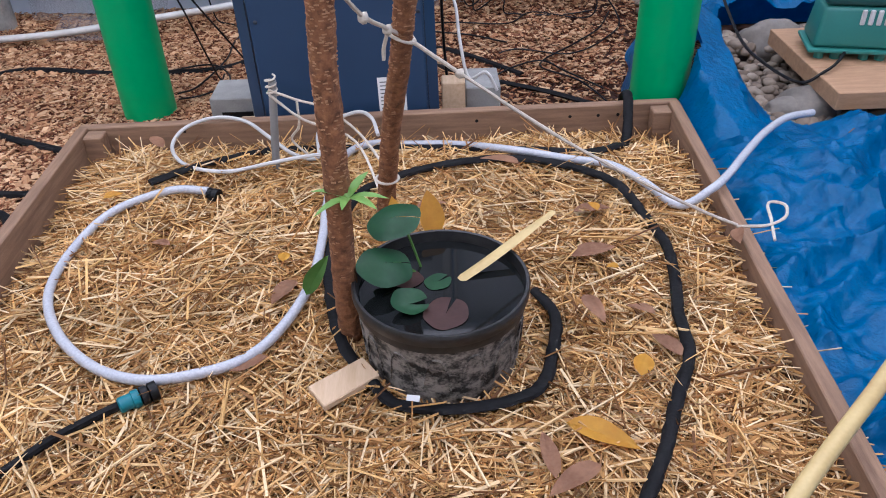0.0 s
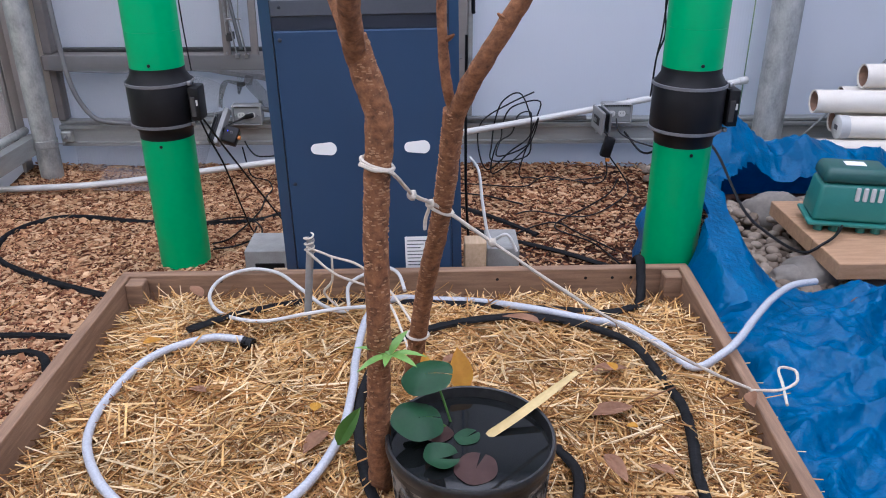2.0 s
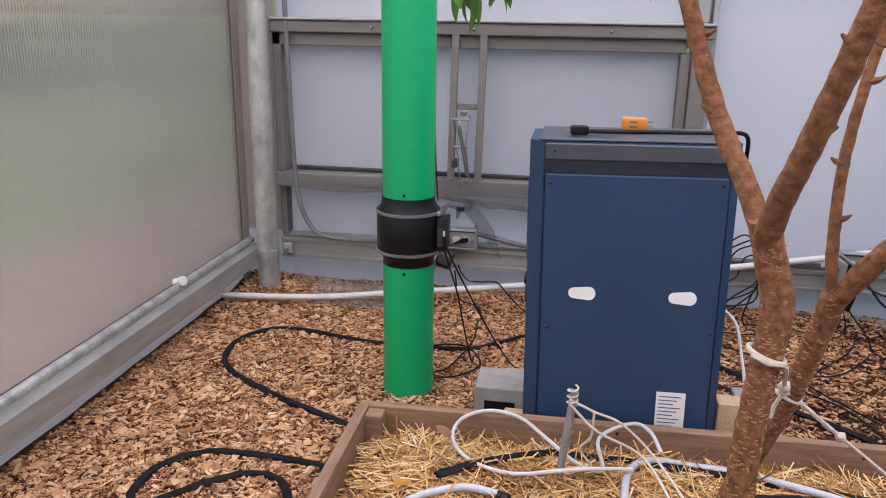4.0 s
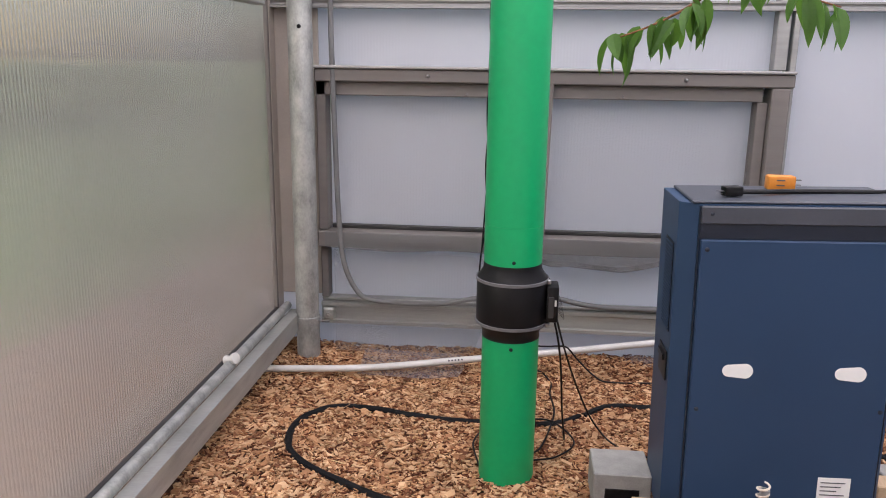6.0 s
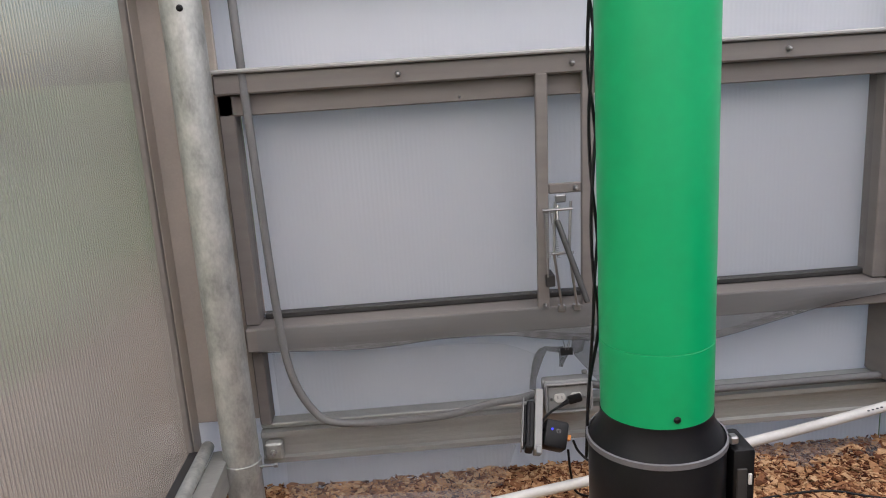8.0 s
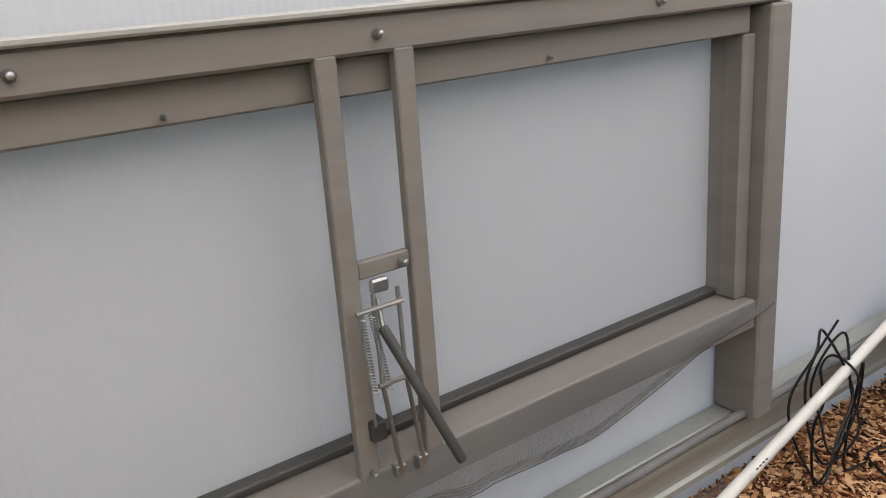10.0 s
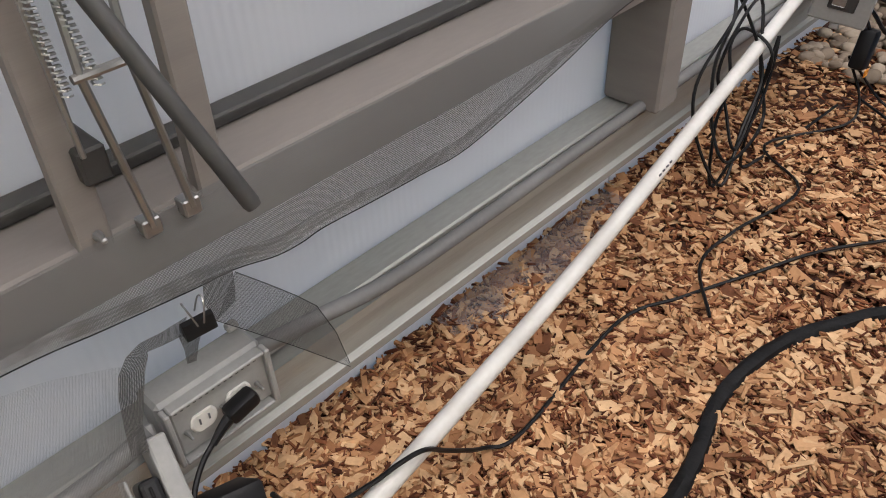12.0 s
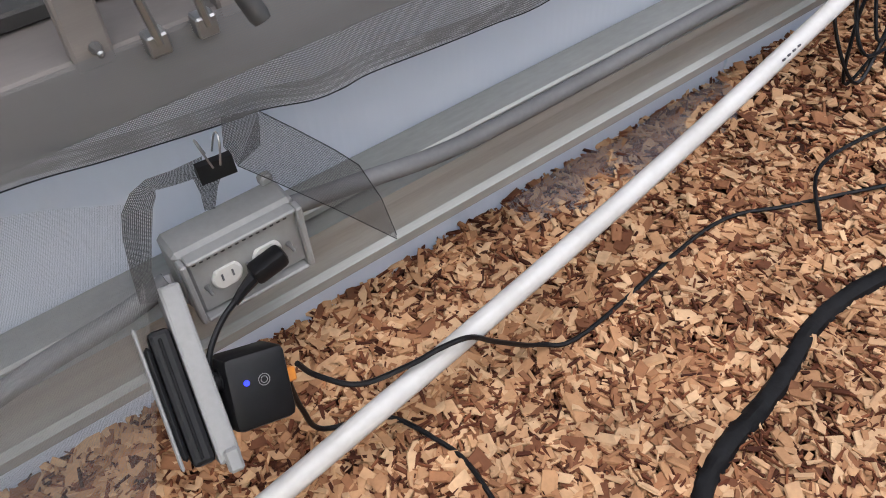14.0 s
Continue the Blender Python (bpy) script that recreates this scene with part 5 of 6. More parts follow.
def stake_and_rope():
    s = thing("stake", "grey plastic pipe stake pushed into the straw", "stake")
    part("pipe", lathe_bm([(0.0125, 0.0), (0.0125, 0.36), (0.0095, 0.36), (0.0095, 0.30)], 16, cap=False, m=pose(-0.045, 2.385, 0.10, 0, 6)), "greyplastic", s, smooth=True)
    r = thing("rope", "pale cotton rope knotted round the stems and stake", "rope")
    main = [(0.258, 1.462, 1.008), (0.285, 1.452, 1.000), (0.318, 1.475, 0.985), (0.350, 1.58, 0.905), (0.383, 1.69, 0.845), (0.425, 1.745, 0.800), (0.52, 1.77, 0.72), (0.77, 1.815, 0.522), (1.03, 1.85, 0.350), (1.18, 1.88, 0.255), (1.262, 1.892, 0.212)]
    part("line", tube_bm(main, 0.0045, 6, wobble=0.3), "rope", r, smooth=True)
    loop = [(0.289 + 0.030 * math.cos(a * 0.63), 1.490 + 0.030 * math.sin(a * 0.63), 1.000 - 0.010 * math.cos(a * 0.63)) for a in range(11)]
    part("loop", tube_bm(loop, 0.0045, 6, 2), "rope", r, smooth=True)
    loop = [(0.408 + 0.028 * math.cos(a * 0.63), 1.757 + 0.028 * math.sin(a * 0.63), 0.805 - 0.012 * math.cos(a * 0.63)) for a in range(11)]
    part("loop", tube_bm(loop, 0.0045, 6, 2), "rope", r, smooth=True)
    for q in ((0.350, 1.575, 0.905), (0.385, 1.70, 0.838), (0.530, 1.772, 0.712)):
        bm = bmesh.new()
        bmesh.ops.create_icosphere(bm, subdivisions=2, radius=0.011)
        for v in bm.verts:
            v.co = v.co * (1 + 0.3 * noise.noise(v.co * 150)) + Vector(q)
        part("knot", bm, "rope", r, smooth=True)
    ring = [(0.345 + 0.029 * math.cos(a * 0.63), 1.938 + 0.029 * math.sin(a * 0.63), 0.365) for a in range(11)]
    part("loop", tube_bm(ring, 0.004, 6, 2), "rope", r, smooth=True)
    for pts in ([(0.385, 1.70, 0.835), (0.375, 1.71, 0.80), (0.372, 1.715, 0.77)], [(-0.02, 2.370, 0.435), (0.06, 2.40, 0.385), (0.14, 2.42, 0.345), (0.24, 2.40, 0.26), (0.33, 2.25, 0.20)], [(-0.02, 2.370, 0.42), (0.07, 2.38, 0.33), (0.22, 2.40, 0.24), (0.32, 2.1, 0.19)],
                [(0.055, 2.395, 0.385), (0.05, 2.40, 0.30), (0.02, 2.41, 0.25), (0.06, 2.42, 0.19)],
                [(1.262, 1.892, 0.208), (1.32, 1.85, 0.235), (1.38, 1.88, 0.24), (1.40, 1.94, 0.24), (1.36, 1.95, 0.24), (1.34, 1.87, 0.235), (1.32, 1.79, 0.23)]):
        part("line", tube_bm(pts, 0.0042, 6, wobble=0.3), "rope", r, smooth=True)
    coil = [(-0.013 + 0.0155 * math.cos(a * 0.8), 2.385 + 0.0155 * math.sin(a * 0.8), 0.41 + 0.0025 * a) for a in range(26)]
    part("wrap", tube_bm(coil, 0.003, 5, 2), "rope", r, smooth=True)
    tagged(link("bamboo_cane", tube_bm([(0.992, 0.930, 0.255), (1.074, 1.010, 0.297), (1.279, 1.200, 0.321), (1.443, 1.360, 0.349)], 0.016, 12), "bamboo", smooth=True), "yellow bamboo cane leaning across the bed corner", "cane")


stake_and_rope()

# ---- the tree ----


def tree():
    t = thing("peach_tree", "young peach tree with two rough brown stems in the straw", "tree")
    a = [(0.256, 1.600, 0.058), (0.262, 1.550, 0.236), (0.269, 1.520, 0.444), (0.278, 1.500, 0.644), (0.279, 1.495, 0.814), (0.287, 1.490, 0.965), (0.296, 1.490, 1.077), (0.280, 1.490, 1.147), (0.256, 1.485, 1.233)]
    part("stem", tube_bm(a, [0.031, 0.027, 0.0255, 0.025, 0.025, 0.0245, 0.027, 0.026, 0.024], 18, 10, wobble=0.16), "bark", t, smooth=True)
    part("branch", tube_bm([(0.263, 1.487, 1.188), (0.231, 1.530, 1.278), (0.189, 1.585, 1.369), (0.149, 1.610, 1.479), (0.119, 1.620, 1.570), (0.030, 1.680, 1.810), (-0.049, 1.850, 2.051)], [0.018, 0.0175, 0.017, 0.016, 0.015, 0.014, 0.009], 14, 8, wobble=0.16), "bark", t, smooth=True)
    part("branch", tube_bm([(0.260, 1.485, 1.198), (0.259, 1.425, 1.268), (0.264, 1.365, 1.338), (0.280, 1.305, 1.449), (0.294, 1.265, 1.539), (0.345, 1.20, 1.771), (0.386, 1.260, 2.093)], [0.021, 0.020, 0.0185, 0.0175, 0.017, 0.015, 0.009], 14, 8, wobble=0.16), "bark", t, smooth=True)
    b = [(0.311, 2.040, 0.063), (0.325, 1.990, 0.202), (0.342, 1.945, 0.336), (0.368, 1.870, 0.542), (0.401, 1.780, 0.737), (0.421, 1.720, 0.886), (0.437, 1.660, 1.057)]
    part("stem", tube_bm(b, [0.028, 0.0245, 0.024, 0.0235, 0.023, 0.0225, 0.023], 18, 10, wobble=0.16), "bark", t, smooth=True)
    part("branch", tube_bm([(0.435, 1.665, 1.037), (0.466, 1.620, 1.117), (0.501, 1.585, 1.187), (0.571, 1.560, 1.308), (0.632, 1.555, 1.418), (0.687, 1.550, 1.549), (0.804, 1.520, 1.842)], [0.020, 0.020, 0.0185, 0.0175, 0.017, 0.0155, 0.011], 14, 8, wobble=0.16), "bark", t, smooth=True)
    part("twig", tube_bm([(0.434, 1.660, 1.062), (0.420, 1.655, 1.117), (0.412, 1.650, 1.228), (0.414, 1.650, 1.338), (0.431, 1.650, 1.469), (0.451, 1.650, 1.570), (0.481, 1.660, 1.791)], [0.012, 0.011, 0.010, 0.010, 0.009, 0.009, 0.006], 10, 6, wobble=0.25), "bark", t, smooth=True)
    part("twig", tube_bm([(0.307, 1.360, 1.524), (0.357, 1.370, 1.504), (0.398, 1.380, 1.501)], [0.003, 0.002, 0.001], 5), "bark", t)
    # buds and pale lenticels on the bark
    for px, py, pz, dx in ((0.414, 1.650, 1.30, -1), (0.426, 1.650, 1.44, 1), (0.409, 1.652, 1.20, 1), (0.447, 1.648, 1.545, -1), (0.180, 1.592, 1.39, -1), (0.140, 1.613, 1.51, 1), (0.270, 1.340, 1.39, 1), (0.291, 1.275, 1.51, -1), (0.540, 1.568, 1.25, -1), (0.665, 1.552, 1.49, 1)):
        part("bud", tube_bm([(px, py, pz), (px + 0.016 * dx, py - 0.006, pz + 0.004), (px + 0.027 * dx, py - 0.010, pz + 0.012)], [0.007, 0.006, 0.002], 6, 3, wobble=0.3), "bark", t, smooth=True)
    for line, rad in ((a, 0.0252), (b, 0.0235)):
        path = smooth_path(line, 40)
        for q in path[6::1]:
            for k in range(4):
                an = random.uniform(0, 6.28)
                d = Vector((math.cos(an), math.sin(an), 0))
                c = q + d * rad * 0.97 + Vector((0, 0, random.uniform(-0.004, 0.004)))
                LENT.append((c, an))
    # hanging leafy shoot and crown leaves
    part("shoot", tube_bm([(-0.02, 1.85, 2.06), (-0.02, 2.2, 2.02), (-0.06, 2.50, 1.86), (-0.22, 2.66, 1.72), (-0.33, 2.72, 1.655), (-0.42, 2.74, 1.62)], [0.008, 0.006, 0.005, 0.004, 0.003, 0.002], 6), "bark", t, smooth=True)
    part("shoot", tube_bm([(-0.10, 2.58, 1.79), (0.02, 2.64, 1.73), (0.14, 2.68, 1.70)], [0.004, 0.003, 0.002], 6), "bark", t, smooth=True)
    part("shoot", tube_bm([(0.80, 1.53, 1.78), (0.83, 1.50, 1.66), (0.85, 1.50, 1.60)], [0.005, 0.003, 0.002], 6), "bark", t, smooth=True)
    bm = bmesh.new()
    r = random.Random(5)

    def tuft(c, n, spread, length, down=55):
        for i in range(n):
            p = Vector(c) + Vector([r.uniform(-s, s) for s in spread])
            leaf_bm(length * r.uniform(0.7, 1.15), length * r.uniform(0.28, 0.38), r.uniform(0.15, 0.6), 0.22, bm=bm, m=pose(*p, -r.uniform(down - 25, down + 25), r.uniform(-25, 25), r.uniform(0, 360)))

    for c, n in (((-0.42, 2.74, 1.625), 6), ((-0.36, 2.73, 1.645), 6), ((-0.30, 2.71, 1.67), 6), ((-0.23, 2.66, 1.715), 7), ((-0.10, 2.58, 1.79), 6), ((0.02, 2.64, 1.735), 5), ((0.12, 2.68, 1.705), 4), ((0.0, 2.4, 1.95), 10)):
        tuft(c, n, (0.025, 0.025, 0.012), 0.115)
    for c, n in (((0.82, 1.51, 1.66), 5), ((0.85, 1.50, 1.61), 5), ((0.9, 1.6, 1.75), 8)):
        tuft(c, n, (0.03, 0.03, 0.01), 0.11)
    for c in ((-0.02, 1.85, 2.1), (0.42, 1.26, 2.12), (0.83, 1.52, 1.95), (0.5, 1.66, 1.95), (0.2, 1.6, 2.2), (0.65, 1.4, 2.2)):
        tuft(c, 40, (0.28, 0.28, 0.13), 0.12, 30)
    bmesh.ops.solidify(bm, geom=list(bm.faces), thickness=0.0006)
    part("crown", bm, "leaf", t, "drooping green peach leaves", True)
    bm = bmesh.new()
    for i in range(7):
        leaf_bm(0.075, 0.020, 0.35, 0.2, bm=bm, m=pose(0.300, 1.478, 0.585, 35 - 12 * (i % 3), 0, i * 52 + 20))
    part("basal_shoot", bm, "leaflight", t, "light green young shoot", True)
    bm = leaf_bm(0.085, 0.045, 0.5, 0.4, m=pose(0.690, 1.535, 1.515, -60, 35, 230))
    part("dead_leaf", bm, "dryleaf", t, "rust-brown hanging leaf", True)


LENT = []
tree()
heap("bark_speckle", len(LENT), lambda i: Matrix.Translation(LENT[i][0]) @ pose(0, 0, 0, 0, 0, math.degrees(LENT[i][1])),
     lambda i: (0.0025, random.uniform(0.004, 0.011), 0.0022), "lenticel", bpy.data.objects["peach_tree"], label="pale corky specks on the bark")

# ---- green ducts with inline fans ----


def duct(x, y, r, group, z_fan):
    t = thing("green_duct", "green PVC air duct with a black inline fan", "duct", group)
    at = Matrix.Translation((x, y, 0))
    part("lower_pipe", lathe_bm([(r, -0.02), (r, z_fan - 0.118)], 48, m=at), "green", t, smooth=True)
    u = part("upper_pipe", lathe_bm([(r, z_fan + 0.118), (r, z_fan + 0.277), (r - 0.0012, z_fan + 0.278), (r, z_fan + 0.279), (r, ZT - 0.02)], 48, m=at), "green", t, smooth=True)
    f = part("fan", lathe_bm([(r - 0.01, -0.140), (r + 0.001, -0.138), (r + 0.001, -0.112), (r + 0.022, -0.082), (r + 0.024, -0.078), (r + 0.024, 0.078), (r + 0.022, 0.082), (r + 0.001, 0.118), (r + 0.001, 0.140), (r - 0.01, 0.142)], 48, m=Matrix.Translation((x, y, z_fan))), "black", t, "black inline duct fan", True)
    for s in (-0.080, 0.080):
        part("clamp_band", lathe_bm([(r + 0.0235, s - 0.006), (r + 0.0275, s - 0.005), (r + 0.0275, s + 0.005), (r + 0.0235, s + 0.006)], 48, cap=False, m=Matrix.Translation((x, y, z_fan))), "clampgrey", f, smooth=True)
        part("clamp_screw", box_bm(x + r + 0.018, x + r + 0.034, y - 0.055, y - 0.035, z_fan + s - 0.008, z_fan + s + 0.008, 0.003), "chrome", f)
    c = part("control_box", box_bm(x + r + 0.020, x + r + 0.062, y - 0.065, y + 0.025, z_fan - 0.066, z_fan + 0.066, 0.006, 2), "black", f, smooth=True)
    part("switch_window", box_bm(x + r + 0.026, x + r + 0.046, y - 0.068, y - 0.064, z_fan - 0.048, z_fan + 0.030, 0.002), "strip", c)
    part("switch", box_bm(x + r + 0.048, x + r + 0.055, y - 0.0685, y - 0.064, z_fan - 0.004, z_fan + 0.018, 0.001), "white", c)
    for zz in (z_fan + 0.158, z_fan - 0.160):
        part("screw", lathe_bm([(0.0065, 0), (0.0065, 0.003), (0.003, 0.006)], 10, m=pose(x + 0.004, y - r + 0.001, zz, 90)), "black", t, smooth=True)
    for k in range(3):
        strand = [(x - r + 0.006 + 0.010 * math.sin(z * 11 + k * 2.1), y + 0.052 + 0.010 * math.cos(z * 9 + k * 2.4), z) for z in (2.4, 2.0, 1.7, 1.5, 1.4, 1.3, 1.2, 1.1, 1.0)]
        part("cable", tube_bm(strand + [(x - r - 0.012, y + 0.05, z_fan + 0.16), (x - r - 0.022, y + 0.04, z_fan + 0.02)], 0.003, 6), "black", t, smooth=True)
    part("cable", tube_bm([(x + 0.075, y + 0.090, z_fan + 0.50), (x + 0.083, y + 0.104, z_fan + 0.40), (x + 0.088, y + 0.108, z_fan + 0.25), (x + 0.10, y + 0.10, z_fan + 0.10)], 0.003, 6), "black", t, smooth=True)
    return t


duct(-0.695, 3.178, 0.104, "green ducts beside the heater", 0.715)
duct(1.305, 2.875, 0.104, "green ducts beside the heater", 0.765)


def cable(pts, r=0.004, label="black electric cable trailing over the mulch"):
    tagged(link("cable", tube_bm(pts, r, 6), "black", smooth=True), label, "cable", "black cables")


cable([(-0.54, 3.13, 0.65), (-0.52, 3.16, 0.56), (-0.50, 3.25, 0.42), (-0.48, 3.36, 0.20), (-0.46, 3.44, 0.04), (-0.46, 3.52, 0.029)])
cable([(-0.53, 3.14, 0.65), (-0.49, 3.25, 0.50), (-0.42, 3.40, 0.28), (-0.34, 3.48, 0.10), (-0.25, 3.42, 0.03), (-0.1, 3.32, 0.029)])
cable([(-0.80, 3.2, 0.029), (-0.83, 3.4, 0.029), (-0.75, 3.55, 0.029), (-0.55, 3.60, 0.045), (-0.46, 3.55, 0.032), (-0.42, 3.42, 0.029), (-0.50, 3.30, 0.029), (-0.60, 3.26, 0.029)])
cable([(1.42, 2.92, 0.70), (1.40, 3.2, 0.5), (1.36, 3.6, 0.4), (1.34, 4.0, 0.34), (1.36, 4.20, 0.36)])
cable([(1.30, 4.16, 0.20), (1.31, 4.10, 0.08), (1.24, 4.10, 0.029), (1.0, 4.22, 0.029), (0.86, 4.06, 0.029), (0.60, 4.10, 0.029), (0.44, 4.10, 0.029), (0.30, 4.0, 0.029)])
cable([(1.32, 4.15, 0.18), (1.42, 4.05, 0.03), (1.30, 3.80, 0.029), (1.10, 3.62, 0.029), (0.86, 3.70, 0.029), (0.72, 3.66, 0.0)])
cable([(1.20, 2.98, 0.03), (1.10, 3.3, 0.029), (0.95, 3.5, 0.029), (1.15, 3.75, 0.029), (1.3, 3.95, 0.029), (1.38, 4.12, 0.05)])
cable([(0.62, 3.12, 0.029), (0.75, 3.4, 0.029), (0.95, 3.55, 0.029), (1.05, 3.42, 0.029), (1.18, 3.22, 0.029)])
cable([(0.512, 3.10, 0.98), (0.512, 3.11, 0.7), (0.518, 3.11, 0.3), (0.55, 3.12, 0.04), (0.66, 3.2, 0.029)], 0.006, "black power cord hanging down behind the heater")


def cord_coil():
    t = thing("coiled_cord", "loose loops of black cord hung over the white pipe", "cord")
    r = random.Random(3)
    pts = []
    for k in range(4):
        top = Vector((1.03 - 0.05 * (k % 2), 4.31, 0.490 - 0.03 * k))
        left = Vector((0.77 + 0.03 * k, 4.275, 0.345 - 0.02 * k))
        low = Vector((0.72 + 0.035 * k, 4.185 + 0.01 * k, 0.075 + 0.03 * (k % 3)))
        right = Vector((0.99 + 0.03 * math.sin(k * 2), 4.235, 0.27 + 0.02 * k))
        pts += [top, (top + left) / 2 + Vector((-0.03, 0, 0.035)), left, (left + low) / 2 + Vector((-0.02, 0, 0)), low, (low + right) / 2 + Vector((0.05, 0, -0.02)), right]
    pts = [tuple(q + Vector((-0.08, 0, 0)) + Vector([r.uniform(-0.045, 0.045), r.uniform(-0.015, 0.015), r.uniform(-0.03, 0.03)])) for q in pts]
    pts += [(0.85, 4.22, 0.06), (0.92, 4.2, 0.03), (1.0, 4.2, 0.022), (1.15, 4.18, 0.022), (1.3, 4.15, 0.05)]
    part("cord", tube_bm(pts, 0.0042, 6), "black", t, smooth=True)


cord_coil()


def adapter(x, y, z):
    t = thing("power_adapter", "black adapter block hanging from the outlet", "adapter", "adapters on the rail")
    part("body", move(box_bm(-0.028, 0.028, -0.022, 0.022, -0.055, 0.055, 0.010, 2), pose(x, y, z, 0, 14)), "black", t, smooth=True)
    part("tag", box_bm(x - 0.010, x + 0.012, y - 0.025, y - 0.021, z - 0.074, z - 0.056), "orange", t)
    part("cord", tube_bm([(x, y, z + 0.05), (x - 0.02, y + 0.02, z + 0.10), (x + 0.01, y + 0.05, z + 0.13)], 0.005, 6), "black", t)


adapter(1.31, 4.13, 0.225)

# ---- blue heater ----


def heater():
    t = thing("heater", "dark blue steel heater cabinet on concrete blocks", "heater")
    x0, x1, y0, y1, z0, z1 = -0.194, 0.482, 2.775, 3.085, 0.10, 1.155
    body = box_bm(x0, x1, y0, y1, z0, z1, 0.0)
    es = [e for e in body.edges if all(v.co.y < 2.8 for v in e.verts) and abs(e.verts[0].co.z - e.verts[1].co.z) > 0.5]
    bmesh.ops.bevel(body, geom=es, offset=0.048, segments=1, affect="EDGES")
    part("cabinet", body, "blue", t)
    part("top_plate", box_bm(x0 + 0.030, x1 - 0.030, y0 + 0.004, y1 - 0.002, z1 + 0.001, z1 + 0.010, 0.003), "boxtop", t)
    part("top_band", box_bm(-0.140, 0.444, y0 - 0.019, y0 - 0.001, 1.099, 1.152, 0.003), "boxtop", t)
    # shade below the top band, painted as a darker blue strip
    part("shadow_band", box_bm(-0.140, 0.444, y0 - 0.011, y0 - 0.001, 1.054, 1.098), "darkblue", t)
    p = part("front_panel", box_bm(-0.138, 0.442, y0 - 0.019, y0 - 0.001, 0.11, 1.052, 0.004), "blue", t)
    for x in (-0.141, 0.448):
        part("seam", box_bm(x - 0.003, x - 0.0005, y0 - 0.012, y0 - 0.001, 0.11, 1.15), "darkblue", t)
    for x in (-0.002, 0.328):
        ang = [math.radians(12 * i) for i in range(30)]
        o = [(x + 0.022 + 0.024 * math.cos(a), 0.645 + 0.024 * math.sin(a)) if math.cos(a) >= 0 else (x - 0.026 + 0.019 * math.cos(a), 0.645 + 0.019 * math.sin(a)) for a in ang]
        part("hand_hole", prism_bm(o, y0 - 0.0215, y0 - 0.0195), "paper", p, "white oval hand hole")
    for x, z in ((-0.118, 1.023), (0.424, 1.030), (-0.115, 0.515), (0.428, 0.525)):
        part("screw", lathe_bm([(0.007, 0), (0.007, 0.002), (0.003, 0.004)], 10, m=pose(x, y0 - 0.0185, z, 90)), "darkblue", p)
    for x in (-0.110, 0.412):
        part("screw", lathe_bm([(0.006, 0), (0.006, 0.002), (0.003, 0.004)], 10, m=pose(x, y0 - 0.0185, 1.130, 90)), "darkblue", t)
    lab = part("label", box_bm(0.270, 0.368, y0 - 0.0215, y0 - 0.0195, 0.150, 0.300), "paper", p, "white printed data label")
    for k in range(9):
        part("print_line", box_bm(0.278, 0.352 - 0.012 * (k % 3), y0 - 0.0225, y0 - 0.0217, 0.282 - k * 0.014, 0.2855 - k * 0.014), "ink", lab)
    # side: louvred grille and recessed handle
    g = part("grille", box_bm(x0 - 0.003, x0 - 0.0005, 2.855, 2.975, 0.73, 1.02), "black", t, "perforated vent grille")
    for k in range(24):
        part("louvre", box_bm(x0 - 0.006, x0 - 0.0032, 2.858, 2.972, 0.737 + k * 0.0118, 0.7405 + k * 0.0118), "blue", g)
    h = part("side_handle", box_bm(x0 - 0.005, x0 - 0.0005, 2.850, 2.970, 0.565, 0.665, 0.002), "black", t, "recessed black handle")
    part("grip", box_bm(x0 - 0.012, x0 - 0.006, 2.872, 2.958, 0.625, 0.648, 0.003), "black", h)
    t.matrix_world = Matrix.Translation((0.15, 2.93, 0.66)) @ pose(0, 0, 0, 0, -1.0, 0) @ Matrix.Translation((-0.15, -2.93, -0.66))
    # what it stands on
    for x, y, w in ((-0.385, 2.97, 0.20), (0.592, 2.90, 0.13)):
        b = thing("concrete_block", "grey concrete block under the heater", "concrete block", "blocks under the heater")
        bm = box_bm(x, x + w, y, y + 0.19, -0.005, 0.15 if x < 0 else 0.19, 0.004)
        part("shell", bm, "concrete", b)
        part("core_hole", box_bm(x + 0.04, x + w - 0.04, y - 0.002, y + 0.003, 0.03, 0.095, 0.002), "rubber", b)
    tagged(link("timber_bearer", box_bm(-0.26, 0.498, 2.80, 2.925, 0.0, 0.098, 0.004), "lightwood"), "pale timber bearer under the heater", "timber")
    tagged(link("timber_block", box_bm(0.502, 0.588, 2.845, 2.922, 0.0, 0.235, 0.004), "lightwood"), "pale upright timber block beside the heater", "timber")
    tagged(link("timber_block", box_bm(-0.165 - 0.13, -0.165 - 0.05, 3.20, 3.30, 0.0, 0.09, 0.003), "plank"), "rough timber block beside the heater", "timber")
    # cord and adapter on top
    zt = z1 + 0.010
    c = thing("power_cable", "black power cable with a three-pin plug on the heater", "power cord")
    part("cord", tube_bm([(-0.02, 2.86, zt + 0.012), (0.05, 2.88, zt + 0.010), (0.15, 2.92, zt + 0.008), (0.30, 2.94, zt + 0.008), (0.42, 2.95, zt + 0.008), (0.52, 3.02, zt - 0.005), (0.535, 3.05, zt - 0.1)], 0.0075, 8), "black", c, smooth=True)
    part("plug", move(box_bm(-0.055, 0.004, -0.018, 0.018, -0.013, 0.017, 0.006, 2), pose(-0.02, 2.86, zt + 0.013, 0, 0, 15)), "black", c, smooth=True)
